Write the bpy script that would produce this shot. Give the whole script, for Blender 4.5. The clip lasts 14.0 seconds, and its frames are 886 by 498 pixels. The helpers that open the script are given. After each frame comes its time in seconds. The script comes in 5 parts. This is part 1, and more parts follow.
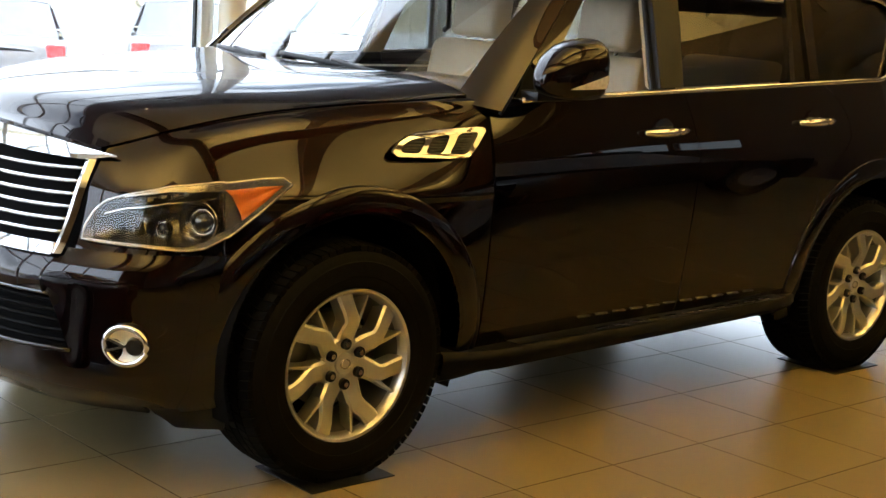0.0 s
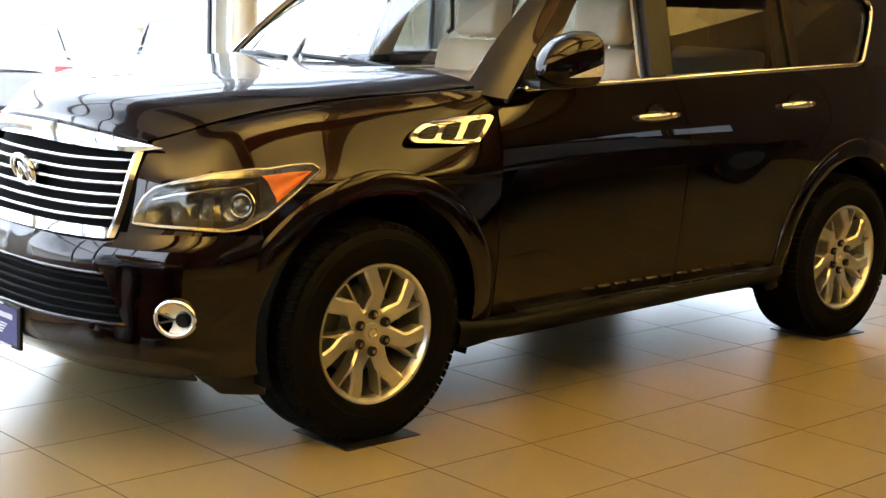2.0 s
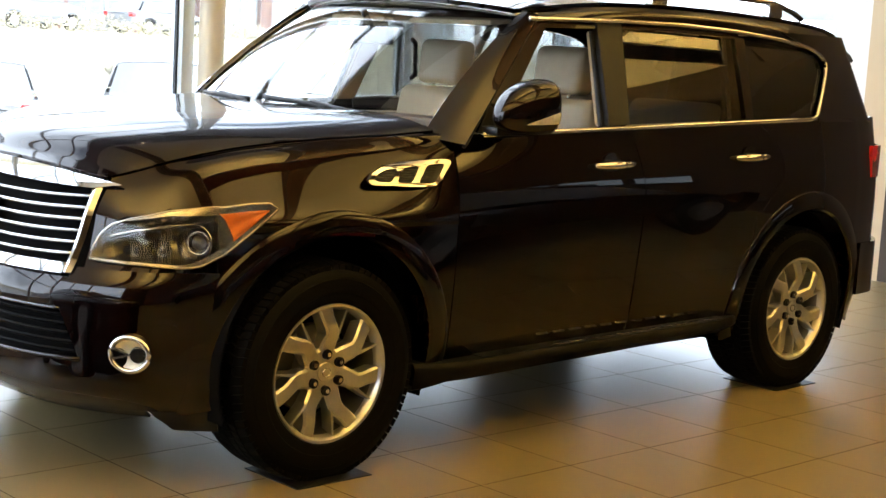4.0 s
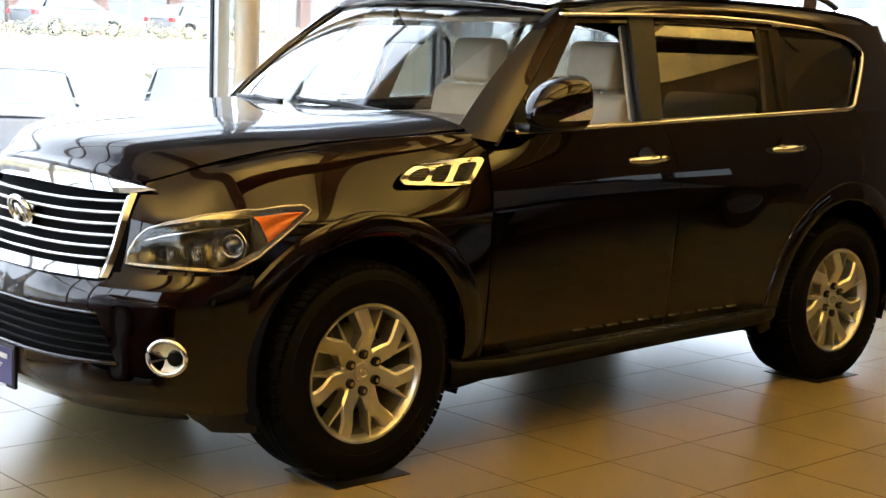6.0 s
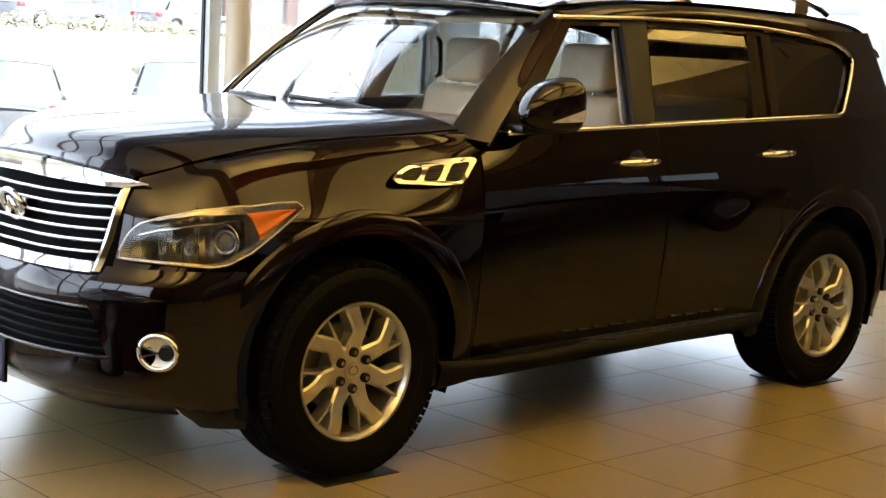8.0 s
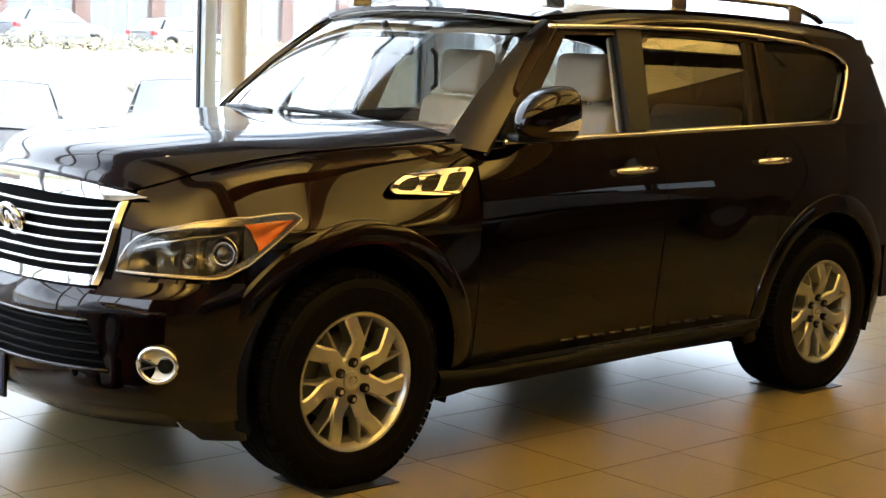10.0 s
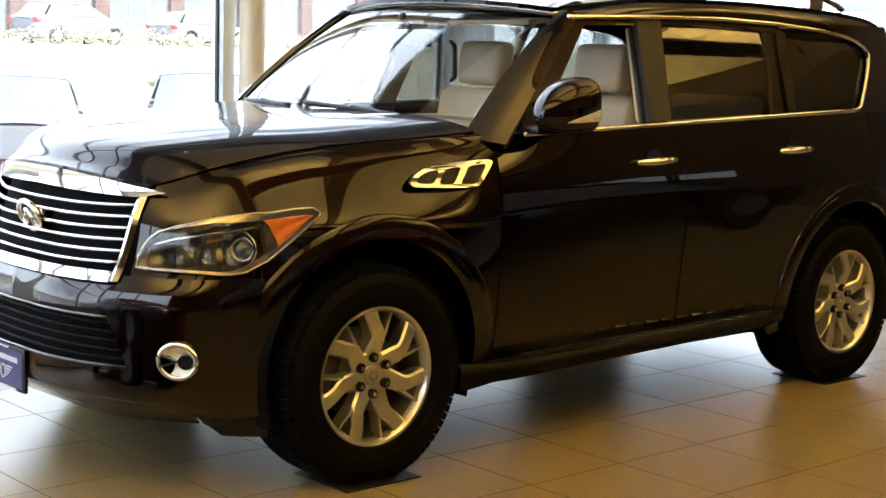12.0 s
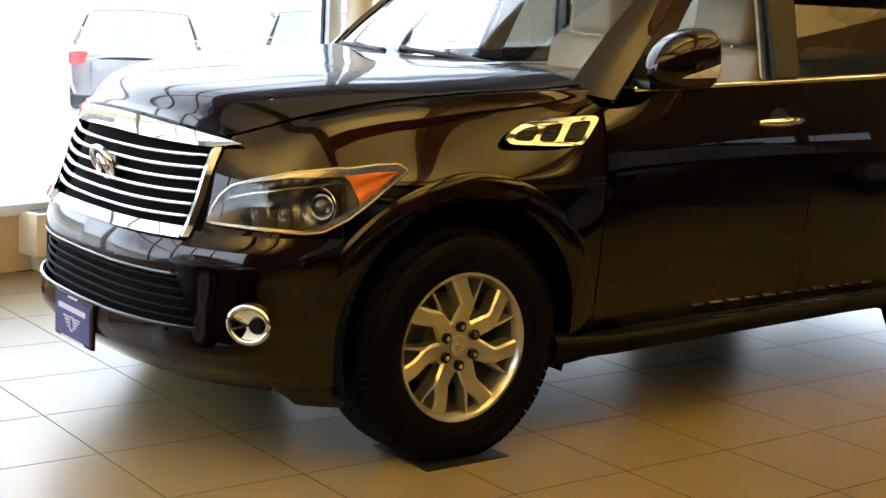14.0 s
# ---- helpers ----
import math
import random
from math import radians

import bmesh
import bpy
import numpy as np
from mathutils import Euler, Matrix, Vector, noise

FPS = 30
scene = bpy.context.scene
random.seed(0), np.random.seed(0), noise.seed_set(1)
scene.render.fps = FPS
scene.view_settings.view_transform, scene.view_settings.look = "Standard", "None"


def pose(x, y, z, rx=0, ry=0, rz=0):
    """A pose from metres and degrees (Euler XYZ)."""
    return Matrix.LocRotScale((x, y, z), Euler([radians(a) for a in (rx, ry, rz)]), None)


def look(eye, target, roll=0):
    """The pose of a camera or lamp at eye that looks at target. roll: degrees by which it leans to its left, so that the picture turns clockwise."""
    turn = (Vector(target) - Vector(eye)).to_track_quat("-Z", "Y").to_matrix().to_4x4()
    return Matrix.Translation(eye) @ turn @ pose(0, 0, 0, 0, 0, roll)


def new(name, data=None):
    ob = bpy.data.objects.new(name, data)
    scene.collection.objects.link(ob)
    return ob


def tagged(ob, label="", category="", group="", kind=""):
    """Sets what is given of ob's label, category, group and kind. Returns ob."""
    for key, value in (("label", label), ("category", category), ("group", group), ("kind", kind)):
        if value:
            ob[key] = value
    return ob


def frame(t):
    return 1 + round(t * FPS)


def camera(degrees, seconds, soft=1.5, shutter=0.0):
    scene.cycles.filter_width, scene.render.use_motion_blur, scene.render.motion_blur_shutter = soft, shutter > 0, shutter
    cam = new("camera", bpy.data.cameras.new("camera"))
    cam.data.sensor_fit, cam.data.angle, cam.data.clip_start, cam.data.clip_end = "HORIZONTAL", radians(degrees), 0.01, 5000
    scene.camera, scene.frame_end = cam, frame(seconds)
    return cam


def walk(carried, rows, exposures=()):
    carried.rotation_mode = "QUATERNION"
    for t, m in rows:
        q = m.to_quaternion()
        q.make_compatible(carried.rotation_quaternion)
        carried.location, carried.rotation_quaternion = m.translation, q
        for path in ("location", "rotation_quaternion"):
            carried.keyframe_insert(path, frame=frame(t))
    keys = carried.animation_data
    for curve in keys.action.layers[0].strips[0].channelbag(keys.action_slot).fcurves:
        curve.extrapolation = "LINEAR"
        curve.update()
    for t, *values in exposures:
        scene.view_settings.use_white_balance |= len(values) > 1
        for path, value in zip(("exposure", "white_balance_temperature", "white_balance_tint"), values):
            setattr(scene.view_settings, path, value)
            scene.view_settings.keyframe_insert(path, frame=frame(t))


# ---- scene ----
from mathutils.geometry import tessellate_polygon

cam = camera(33.1, 14.0)
PATH = [
    (0, (-3.076, -4.78, 1.716), (-1.749, -3.327, 1.357), 3.8),
    (0.5, (-3.144, -4.962, 1.622), (-1.77, -3.536, 1.343), 3.4),
    (1, (-3.178, -5.175, 1.635), (-1.892, -3.679, 1.304), 2.5),
    (1.5, (-3.324, -5.147, 1.665), (-2.02, -3.657, 1.388), 2.0),
    (2, (-3.462, -5.122, 1.664), (-2.133, -3.667, 1.324), 2.0),
    (2.5, (-3.513, -5.123, 1.661), (-2.162, -3.679, 1.359), 2.6),
    (2.7, (-3.516, -5.132, 1.658), (-2.143, -3.704, 1.379), 3.0),
    (4.8, (-3.459, -5.215, 1.643), (-2.096, -3.777, 1.373), 3.5),
    (5, (-3.461, -5.195, 1.637), (-2.099, -3.756, 1.366), 3.2),
    (5.5, (-3.454, -5.231, 1.648), (-2.115, -3.772, 1.371), 2.3),
    (6, (-3.452, -5.228, 1.654), (-2.129, -3.755, 1.376), 2.0),
    (6.5, (-3.459, -5.207, 1.648), (-2.143, -3.727, 1.374), 1.9),
    (7, (-3.473, -5.209, 1.654), (-2.161, -3.724, 1.377), 2.4),
    (7.5, (-3.491, -5.193, 1.657), (-2.162, -3.725, 1.375), 2.7),
    (8, (-3.488, -5.216, 1.655), (-2.147, -3.758, 1.377), 3.0),
    (8.2, (-3.482, -5.219, 1.629), (-2.136, -3.763, 1.363), 3.1),
    (10.3, (-3.498, -5.227, 1.637), (-2.158, -3.765, 1.377), 2.1),
    (10.5, (-3.47, -5.225, 1.654), (-2.143, -3.753, 1.387), 2.4),
    (11, (-3.47, -5.186, 1.663), (-2.139, -3.72, 1.387), 2.2),
    (11.5, (-3.461, -5.216, 1.649), (-2.124, -3.754, 1.377), 1.9),
    (12, (-3.473, -5.209, 1.639), (-2.151, -3.733, 1.369), 1.7),
    (12.5, (-3.47, -5.205, 1.651), (-2.16, -3.72, 1.371), 2.5),
    (13, (-3.398, -5.18, 1.632), (-2.102, -3.681, 1.357), 1.7),
    (13.5, (-3.198, -5.169, 1.63), (-1.995, -3.596, 1.345), 2.6),
    (14, (-3.112, -4.944, 1.652), (-1.924, -3.375, 1.299), 2.9),
]
EXPOSURE = [(0, 2.05), (0.5, 2.2), (1, 2.45), (1.5, 2.35), (2, 2.48), (2.7, 2.35), (4.8, 2.15), (7, 2.1), (12.5, 2.1), (14, 2.08)]
walk(cam, [(t, look(eye, target, roll)) for t, eye, target, roll in PATH], EXPOSURE)

# ---- world, sun, exposure ----
world = bpy.data.worlds.new("world")
scene.world = world
world.use_nodes = True
wn = world.node_tree
sky = wn.nodes.new("ShaderNodeTexSky")
sky.sky_type = "NISHITA"
sky.sun_disc = False
sky.sun_elevation = radians(38)
sky.sun_rotation = radians(200)
sky.air_density, sky.dust_density = 1.2, 2.5
# bright broken cloud over the clear sky
cloud_co = wn.nodes.new("ShaderNodeTexCoord")
cloud = wn.nodes.new("ShaderNodeTexNoise")
cloud.inputs["Scale"].default_value, cloud.inputs["Detail"].default_value, cloud.inputs["Distortion"].default_value = 2.6, 7, 0.5
cloud_ramp = wn.nodes.new("ShaderNodeMapRange")
cloud_ramp.inputs["From Min"].default_value, cloud_ramp.inputs["From Max"].default_value = 0.28, 0.46
cloud_mix = wn.nodes.new("ShaderNodeMix")
cloud_mix.data_type = "RGBA"
cloud_mix.inputs["B"].default_value = (12.5, 14.0, 16.5, 1)
wn.links.new(cloud_co.outputs["Generated"], cloud.inputs["Vector"])
wn.links.new(cloud.outputs["Fac"], cloud_ramp.inputs["Value"])
wn.links.new(cloud_ramp.outputs[0], cloud_mix.inputs["Factor"])
wn.links.new(sky.outputs[0], cloud_mix.inputs["A"])
wn.links.new(cloud_mix.outputs["Result"], wn.nodes["Background"].inputs[0])
wn.nodes["Background"].inputs[1].default_value = 0.11
sun_data = bpy.data.lights.new("sun", "SUN")
sun_data.energy, sun_data.angle, sun_data.color = 2.0, radians(0.6), (1.0, 0.96, 0.9)
sun = new("sun", sun_data)
sun.matrix_world = look((0, 0, 0), (0.05, 0.76, -0.62))


# ---- materials ----
def material(name, color, rough=0.5, metal=0.0, coat=0.0, vary=0.0, scale=6.0, bump=0.0, bump_scale=60.0, rand=0.0, spec=0.5, ior=1.5, whole=False):
    """A principled surface with a broad stain, a fine grain and a light relief."""
    m = bpy.data.materials.new(name)
    m.use_nodes = True
    nt = m.node_tree
    b = nt.nodes["Principled BSDF"]
    b.inputs["Base Color"].default_value = (*color, 1)
    b.inputs["Roughness"].default_value = rough
    b.inputs["Metallic"].default_value = metal
    b.inputs["Coat Weight"].default_value = coat
    b.inputs["Coat Roughness"].default_value = 0.03
    b.inputs["Specular IOR Level"].default_value = spec
    b.inputs["IOR"].default_value = ior
    co = nt.nodes.new("ShaderNodeTexCoord")
    place = nt.nodes.new("ShaderNodeNewGeometry").outputs["Position"] if whole else co.outputs["Object"]
    if vary or rand:
        big = nt.nodes.new("ShaderNodeTexNoise")
        big.inputs["Scale"].default_value = scale
        big.inputs["Detail"].default_value = 8
        nt.links.new(place, big.inputs["Vector"])
        hsv = nt.nodes.new("ShaderNodeHueSaturation")
        hsv.inputs["Color"].default_value = (*color, 1)
        ramp = nt.nodes.new("ShaderNodeMapRange")
        ramp.inputs["From Min"].default_value, ramp.inputs["From Max"].default_value = 0.3, 0.7
        ramp.inputs["To Min"].default_value, ramp.inputs["To Max"].default_value = 1 - vary, 1 + vary
        nt.links.new(big.outputs["Fac"], ramp.inputs["Value"])
        if rand:
            info = nt.nodes.new("ShaderNodeObjectInfo")
            r2 = nt.nodes.new("ShaderNodeMapRange")
            r2.inputs["To Min"].default_value, r2.inputs["To Max"].default_value = 1 - rand, 1 + rand
            nt.links.new(info.outputs["Random"], r2.inputs["Value"])
            mul = nt.nodes.new("ShaderNodeMath")
            mul.operation = "MULTIPLY"
            nt.links.new(ramp.outputs[0], mul.inputs[0])
            nt.links.new(r2.outputs[0], mul.inputs[1])
            nt.links.new(mul.outputs[0], hsv.inputs["Value"])
        else:
            nt.links.new(ramp.outputs[0], hsv.inputs["Value"])
        nt.links.new(hsv.outputs[0], b.inputs["Base Color"])
        rr = nt.nodes.new("ShaderNodeMapRange")
        rr.inputs["To Min"].default_value, rr.inputs["To Max"].default_value = rough * 0.8, min(1, rough * 1.2)
        nt.links.new(big.outputs["Fac"], rr.inputs["Value"])
        if not whole:
            nt.links.new(rr.outputs[0], b.inputs["Roughness"])
    if bump:
        fine = nt.nodes.new("ShaderNodeTexNoise")
        fine.inputs["Scale"].default_value = bump_scale
        fine.inputs["Detail"].default_value = 4
        nt.links.new(co.outputs["Object"], fine.inputs["Vector"])
        bp = nt.nodes.new("ShaderNodeBump")
        bp.inputs["Strength"].default_value = bump
        bp.inputs["Distance"].default_value = 0.004
        nt.links.new(fine.outputs["Fac"], bp.inputs["Height"])
        nt.links.new(bp.outputs[0], b.inputs["Normal"])
    return m


def glow(name, color, strength):
    m = bpy.data.materials.new(name)
    m.use_nodes = True
    b = m.node_tree.nodes["Principled BSDF"]
    b.inputs["Base Color"].default_value = (*color, 1)
    b.inputs["Emission Color"].default_value = (*color, 1)
    b.inputs["Emission Strength"].default_value = strength
    return m


def clear(name, tint=(1, 1, 1), gloss=0.06, rough=0.0):
    """Thin glass: tinted see-through with a mirror gloss that grows at a slant."""
    m = bpy.data.materials.new(name)
    m.use_nodes = True
    nt = m.node_tree
    nt.nodes.remove(nt.nodes["Principled BSDF"])
    tr = nt.nodes.new("ShaderNodeBsdfTransparent")
    tr.inputs[0].default_value = (*tint, 1)
    gl = nt.nodes.new("ShaderNodeBsdfGlossy")
    gl.inputs["Roughness"].default_value = rough
    lw = nt.nodes.new("ShaderNodeLayerWeight")
    lw.inputs["Blend"].default_value = 0.5
    pw = nt.nodes.new("ShaderNodeMath")
    pw.operation = "POWER"
    pw.inputs[1].default_value = 4.0
    fr = nt.nodes.new("ShaderNodeMapRange")
    fr.inputs["To Min"].default_value, fr.inputs["To Max"].default_value = gloss, 1.0
    nt.links.new(lw.outputs["Facing"], pw.inputs[0])
    nt.links.new(pw.outputs[0], fr.inputs["Value"])
    mix = nt.nodes.new("ShaderNodeMixShader")
    nt.links.new(fr.outputs[0], mix.inputs[0])
    nt.links.new(tr.outputs[0], mix.inputs[1])
    nt.links.new(gl.outputs[0], mix.inputs[2])
    nt.links.new(mix.outputs[0], nt.nodes["Material Output"].inputs[0])
    return m


PAINT = material("plum_black_paint", (0.0050, 0.0013, 0.0010), 0.34, 0.85, 1.0, 0.2, 900, 0.0, spec=0.0)
PAINT.node_tree.nodes["Principled BSDF"].inputs["Coat IOR"].default_value = 1.48
PAINT.node_tree.nodes["Principled BSDF"].inputs["Coat Roughness"].default_value = 0.012
CHROME = material("chrome", (0.82, 0.80, 0.77), 0.07, 1.0, 0, 0.03, 20)
CHROME_GRILLE = material("grille_chrome", (0.50, 0.50, 0.50), 0.06, 1.0, 0, 0.04, 20)
CHROME_DULL = material("satin_chrome", (0.55, 0.53, 0.5), 0.2, 1.0, 0, 0.05, 20)
ALLOY = material("silver_alloy", (0.56, 0.54, 0.49), 0.30, 0.9, 0.3, 0.06, 30, 0.02, 300)
# Silver alloy darkened: shade behind the spokes is put into the colour.
DARKENED_ALLOY = material("darkened_alloy", (0.20, 0.19, 0.17), 0.42, 0.8, 0, 0.1, 20)
RUBBER = material("tyre_rubber", (0.0016, 0.0015, 0.0014), 0.6, 0, 0, 0.2, 12, 0.2, 90, spec=0.07)
BLACK = material("black_plastic", (0.0035, 0.0035, 0.004), 0.45, 0, 0, 0.15, 20, 0.15, 200, spec=0.35)
GLOSSBLACK = material("gloss_black_trim", (0.006, 0.006, 0.007), 0.08, 0, 0.6, 0.05, 30)
BOARD = material("running_board_plastic", (0.0022, 0.0019, 0.0018), 0.5, 0, 0, 0.2, 20, 0.15, 200, spec=0.12)
UNDER = material("underbody", (0.0012, 0.0012, 0.0012), 0.9, 0, 0, 0.3, 8, 0.2, 40, spec=0.1)
GLASS_CLEAR = clear("clear_glass", (0.965, 0.98, 0.97), 0.04)
GLASS_TINT = clear("privacy_glass", (0.44, 0.45, 0.44), 0.085)
GLASS_SCREEN = clear("windscreen_glass", (0.88, 0.90, 0.89), 0.11)
GLASS_PANE = clear("window_glass", (0.97, 0.985, 0.985), 0.03)


def streaked(m):
    """Adds a thin film of dried streaks; its daylit veil also stands in for glare."""
    nt = m.node_tree
    out = nt.nodes["Material Output"]
    base = out.inputs[0].links[0].from_socket
    tl = nt.nodes.new("ShaderNodeBsdfTranslucent")
    tl.inputs[0].default_value = (0.9, 0.92, 0.93, 1)
    co = nt.nodes.new("ShaderNodeTexCoord")
    mp = nt.nodes.new("ShaderNodeMapping")
    mp.inputs["Scale"].default_value = (46, 46, 0.5)
    nz = nt.nodes.new("ShaderNodeTexNoise")
    nz.inputs["Detail"].default_value = 5
    rg = nt.nodes.new("ShaderNodeMapRange")
    rg.inputs["From Min"].default_value, rg.inputs["From Max"].default_value = 0.42, 0.7
    rg.inputs["To Min"].default_value, rg.inputs["To Max"].default_value = 0.0, 0.08
    mix = nt.nodes.new("ShaderNodeMixShader")
    nt.links.new(co.outputs["Object"], mp.inputs["Vector"])
    nt.links.new(mp.outputs[0], nz.inputs["Vector"])
    nt.links.new(nz.outputs["Fac"], rg.inputs["Value"])
    nt.links.new(rg.outputs[0], mix.inputs[0])
    nt.links.new(base, mix.inputs[1])
    nt.links.new(tl.outputs[0], mix.inputs[2])
    nt.links.new(mix.outputs[0], out.inputs[0])


streaked(GLASS_PANE)
LEATHER = material("beige_leather", (0.42, 0.345, 0.235), 0.5, 0, 0, 0.08, 9, 0.25, 150)
TRIMBEIGE = material("beige_trim", (0.40, 0.325, 0.22), 0.6, 0, 0, 0.06, 8, 0.15, 200)
DASH = material("brown_dash", (0.085, 0.06, 0.042), 0.55, 0, 0, 0.1, 10, 0.2, 220)
AMBER = material("amber_lens", (0.62, 0.15, 0.02), 0.12, 0, 1.0, 0.1, 40)
RED = material("red_lens", (0.45, 0.015, 0.015), 0.12, 0, 1.0, 0.1, 30)
TILE = material("beige_tile", (0.200, 0.152, 0.070), 0.33, 0, 0, 0.05, 0.9, 0.0, 30, 0.02, whole=True)
GROUT = material("dark_grout", (0.03, 0.022, 0.015), 0.95, 0, 0, 0.15, 14, 0.2, 120, spec=0.1)
WALLTAN = material("tan_wall_paint", (0.60, 0.47, 0.30), 0.7, 0, 0, 0.04, 2.5, 0.06, 160)
WALLDARK = material("dark_brown_wall_paint", (0.055, 0.038, 0.028), 0.7, 0, 0, 0.05, 2.5, 0.06, 160)
BEAM = material("dark_brown_beam", (0.07, 0.045, 0.032), 0.6, 0, 0, 0.1, 4, 0.1, 60)
WALLWHITE = material("white_wall_paint", (0.80, 0.79, 0.76), 0.6, 0, 0, 0.03, 2.5, 0.05, 160)
CEIL = material("ceiling_paint", (0.76, 0.69, 0.57), 0.8, 0, 0, 0.03, 2, 0.05, 120)
FRAMEWHITE = material("white_frame_metal", (0.68, 0.74, 0.80), 0.4, 0.1, 0, 0.04, 9)
COLUMN = material("cream_column_paint", (0.72, 0.64, 0.49), 0.55, 0, 0, 0.04, 3, 0.05, 120)


# ---- mesh helpers ----
def link(name, verts, faces, mat, parent=None, label="", smooth=True, m=None):
    me = bpy.data.meshes.new(name)
    me.from_pydata([tuple(float(c) for c in v) for v in verts], [], faces)
    me.materials.append(mat)
    me.validate()
    if smooth:
        me.shade_smooth()
    ob = new(name, me)
    if m is not None:
        ob.matrix_basis = m
    if parent is not None:
        ob.parent = parent
    if label:
        ob["label"] = label
    return ob


def part(name, bm, mat, parent=None, label="", smooth=False, angle=40):
    bmesh.ops.recalc_face_normals(bm, faces=bm.faces)
    me = bpy.data.meshes.new(name)
    bm.to_mesh(me)
    bm.free()
    me.materials.append(mat)
    if smooth:
        me.shade_smooth()
        me.set_sharp_from_angle(angle=radians(angle))
    ob = new(name, me)
    if parent is not None:
        ob.parent = parent
    if label:
        ob["label"] = label
    return ob


def thing(name, label, category, group="", kind="", at=None):
    e = new(name)
    e.empty_display_size = 0.1
    if at is not None:
        e.matrix_basis = at
    return tagged(e, label, category, group, kind)


def box_bm(x0, x1, y0, y1, z0, z1, bevel=0.0, seg=2):
    bm = bmesh.new()
    bmesh.ops.create_cube(bm, size=1)
    for v in bm.verts:
        v.co = Vector(((x0 + x1) / 2 + v.co.x * (x1 - x0), (y0 + y1) / 2 + v.co.y * (y1 - y0), (z0 + z1) / 2 + v.co.z * (z1 - z0)))
    if bevel:
        bmesh.ops.bevel(bm, geom=bm.edges[:], offset=bevel, segments=seg, affect="EDGES", profile=0.6)
    return bm


def box(name, x0, x1, y0, y1, z0, z1, mat, parent=None, label="", bevel=0.0):
    return part(name, box_bm(x0, x1, y0, y1, z0, z1, bevel), mat, parent, label, bevel > 0)


def cr(pts, t):
    """Catmull-Rom through pts (n, k) at t in 0..1."""
    pts = np.asarray(pts, float)
    n = len(pts) - 1
    t = np.clip(np.asarray(t, float), 0, 1) * n
    i = np.minimum(t.astype(int), n - 1)
    f = (t - i)[:, None]
    ext = np.vstack([2 * pts[0] - pts[1], pts, 2 * pts[-1] - pts[-2]])
    p0, p1, p2, p3 = ext[i], ext[i + 1], ext[i + 2], ext[i + 3]
    return 0.5 * (2 * p1 + (p2 - p0) * f + (2 * p0 - 5 * p1 + 4 * p2 - p3) * f**2 + (3 * p1 - p0 - 3 * p2 + p3) * f**3)


def patch(net, nu, nv):
    """A smooth surface (nu, nv, 3) through a net of points."""
    net = np.asarray(net, float)
    rows = np.stack([cr(r, np.linspace(0, 1, nv)) for r in net])
    return np.stack([cr(rows[:, j], np.linspace(0, 1, nu)) for j in range(nv)], 1)


def sheet(name, g, mat, parent, label="", keep=None, thick=0.0, flip=False):
    """A grid of points (nu, nv, 3) as a mesh, the cells picked by keep; thick folds it back by that much along its normals."""
    nu, nv = g.shape[:2]
    faces = []
    for i in range(nu - 1):
        for j in range(nv - 1):
            c = (g[i, j] + g[i + 1, j] + g[i, j + 1] + g[i + 1, j + 1]) / 4
            if keep is None or keep(c):
                q = (i * nv + j, (i + 1) * nv + j, (i + 1) * nv + j + 1, i * nv + j + 1)
                faces.append(q[::-1] if flip else q)
    bm = bmesh.new()
    vs = [bm.verts.new(p) for p in g.reshape(-1, 3)]
    for f in faces:
        try:
            bm.faces.new([vs[k] for k in f])
        except ValueError:
            pass
    bmesh.ops.delete(bm, geom=[v for v in bm.verts if not v.link_faces], context="VERTS")
    if thick:
        bm.normal_update()
        bmesh.ops.solidify(bm, geom=bm.faces[:], thickness=thick)
    me = bpy.data.meshes.new(name)
    bm.to_mesh(me)
    bm.free()
    me.materials.append(mat)
    me.shade_smooth()
    me.set_sharp_from_angle(angle=radians(38))
    ob = new(name, me)
    if parent is not None:
        ob.parent = parent
    if label:
        ob["label"] = label
    return ob


def tube(name, pts, r, mat, parent=None, label="", n=8, flat=1.0, closed=False):
    """A round bar along pts; r may be a list."""
    pts = [Vector(p) for p in pts]
    rs = r if isinstance(r, (list, tuple)) else [r] * len(pts)
    verts, faces = [], []
    up = Vector((0, 0, 1))
    N = len(pts)
    for i, p in enumerate(pts):
        a = pts[(i - 1) % N] if (closed or i) else p
        b = pts[(i + 1) % N] if (closed or i < N - 1) else p
        d = (b - a).normalized()
        s = d.cross(up if abs(d.z) < 0.95 else Vector((1, 0, 0))).normalized()
        u = s.cross(d)
        for k in range(n):
            an = 2 * math.pi * k / n
            verts.append(p + s * (math.cos(an) * rs[i]) + u * (math.sin(an) * rs[i] * flat))
    last = N if closed else N - 1
    for i in range(last):
        for k in range(n):
            j = (i + 1) % N
            faces.append((i * n + k, i * n + (k + 1) % n, j * n + (k + 1) % n, j * n + k))
    if not closed:
        faces.append(tuple(range(n))[::-1])
        faces.append(tuple((N - 1) * n + k for k in range(n)))
    return link(name, verts, faces, mat, parent, label)


def lathe(name, prof, mat, parent=None, label="", n=64, closed=False):
    """Profile of (radius, y) turned about the y axis."""
    verts, faces, k = [], [], len(prof)
    for i in range(n):
        a = 2 * math.pi * i / n
        verts += [(r * math.cos(a), y, r * math.sin(a)) for r, y in prof]
    for i in range(n):
        j = (i + 1) % n
        for q in range(k if closed else k - 1):
            w = (q + 1) % k
            faces.append((i * k + q, i * k + w, j * k + w, j * k + q))
    ob = link(name, verts, faces, mat, parent, label)
    ob.data.set_sharp_from_angle(angle=radians(35))
    return ob


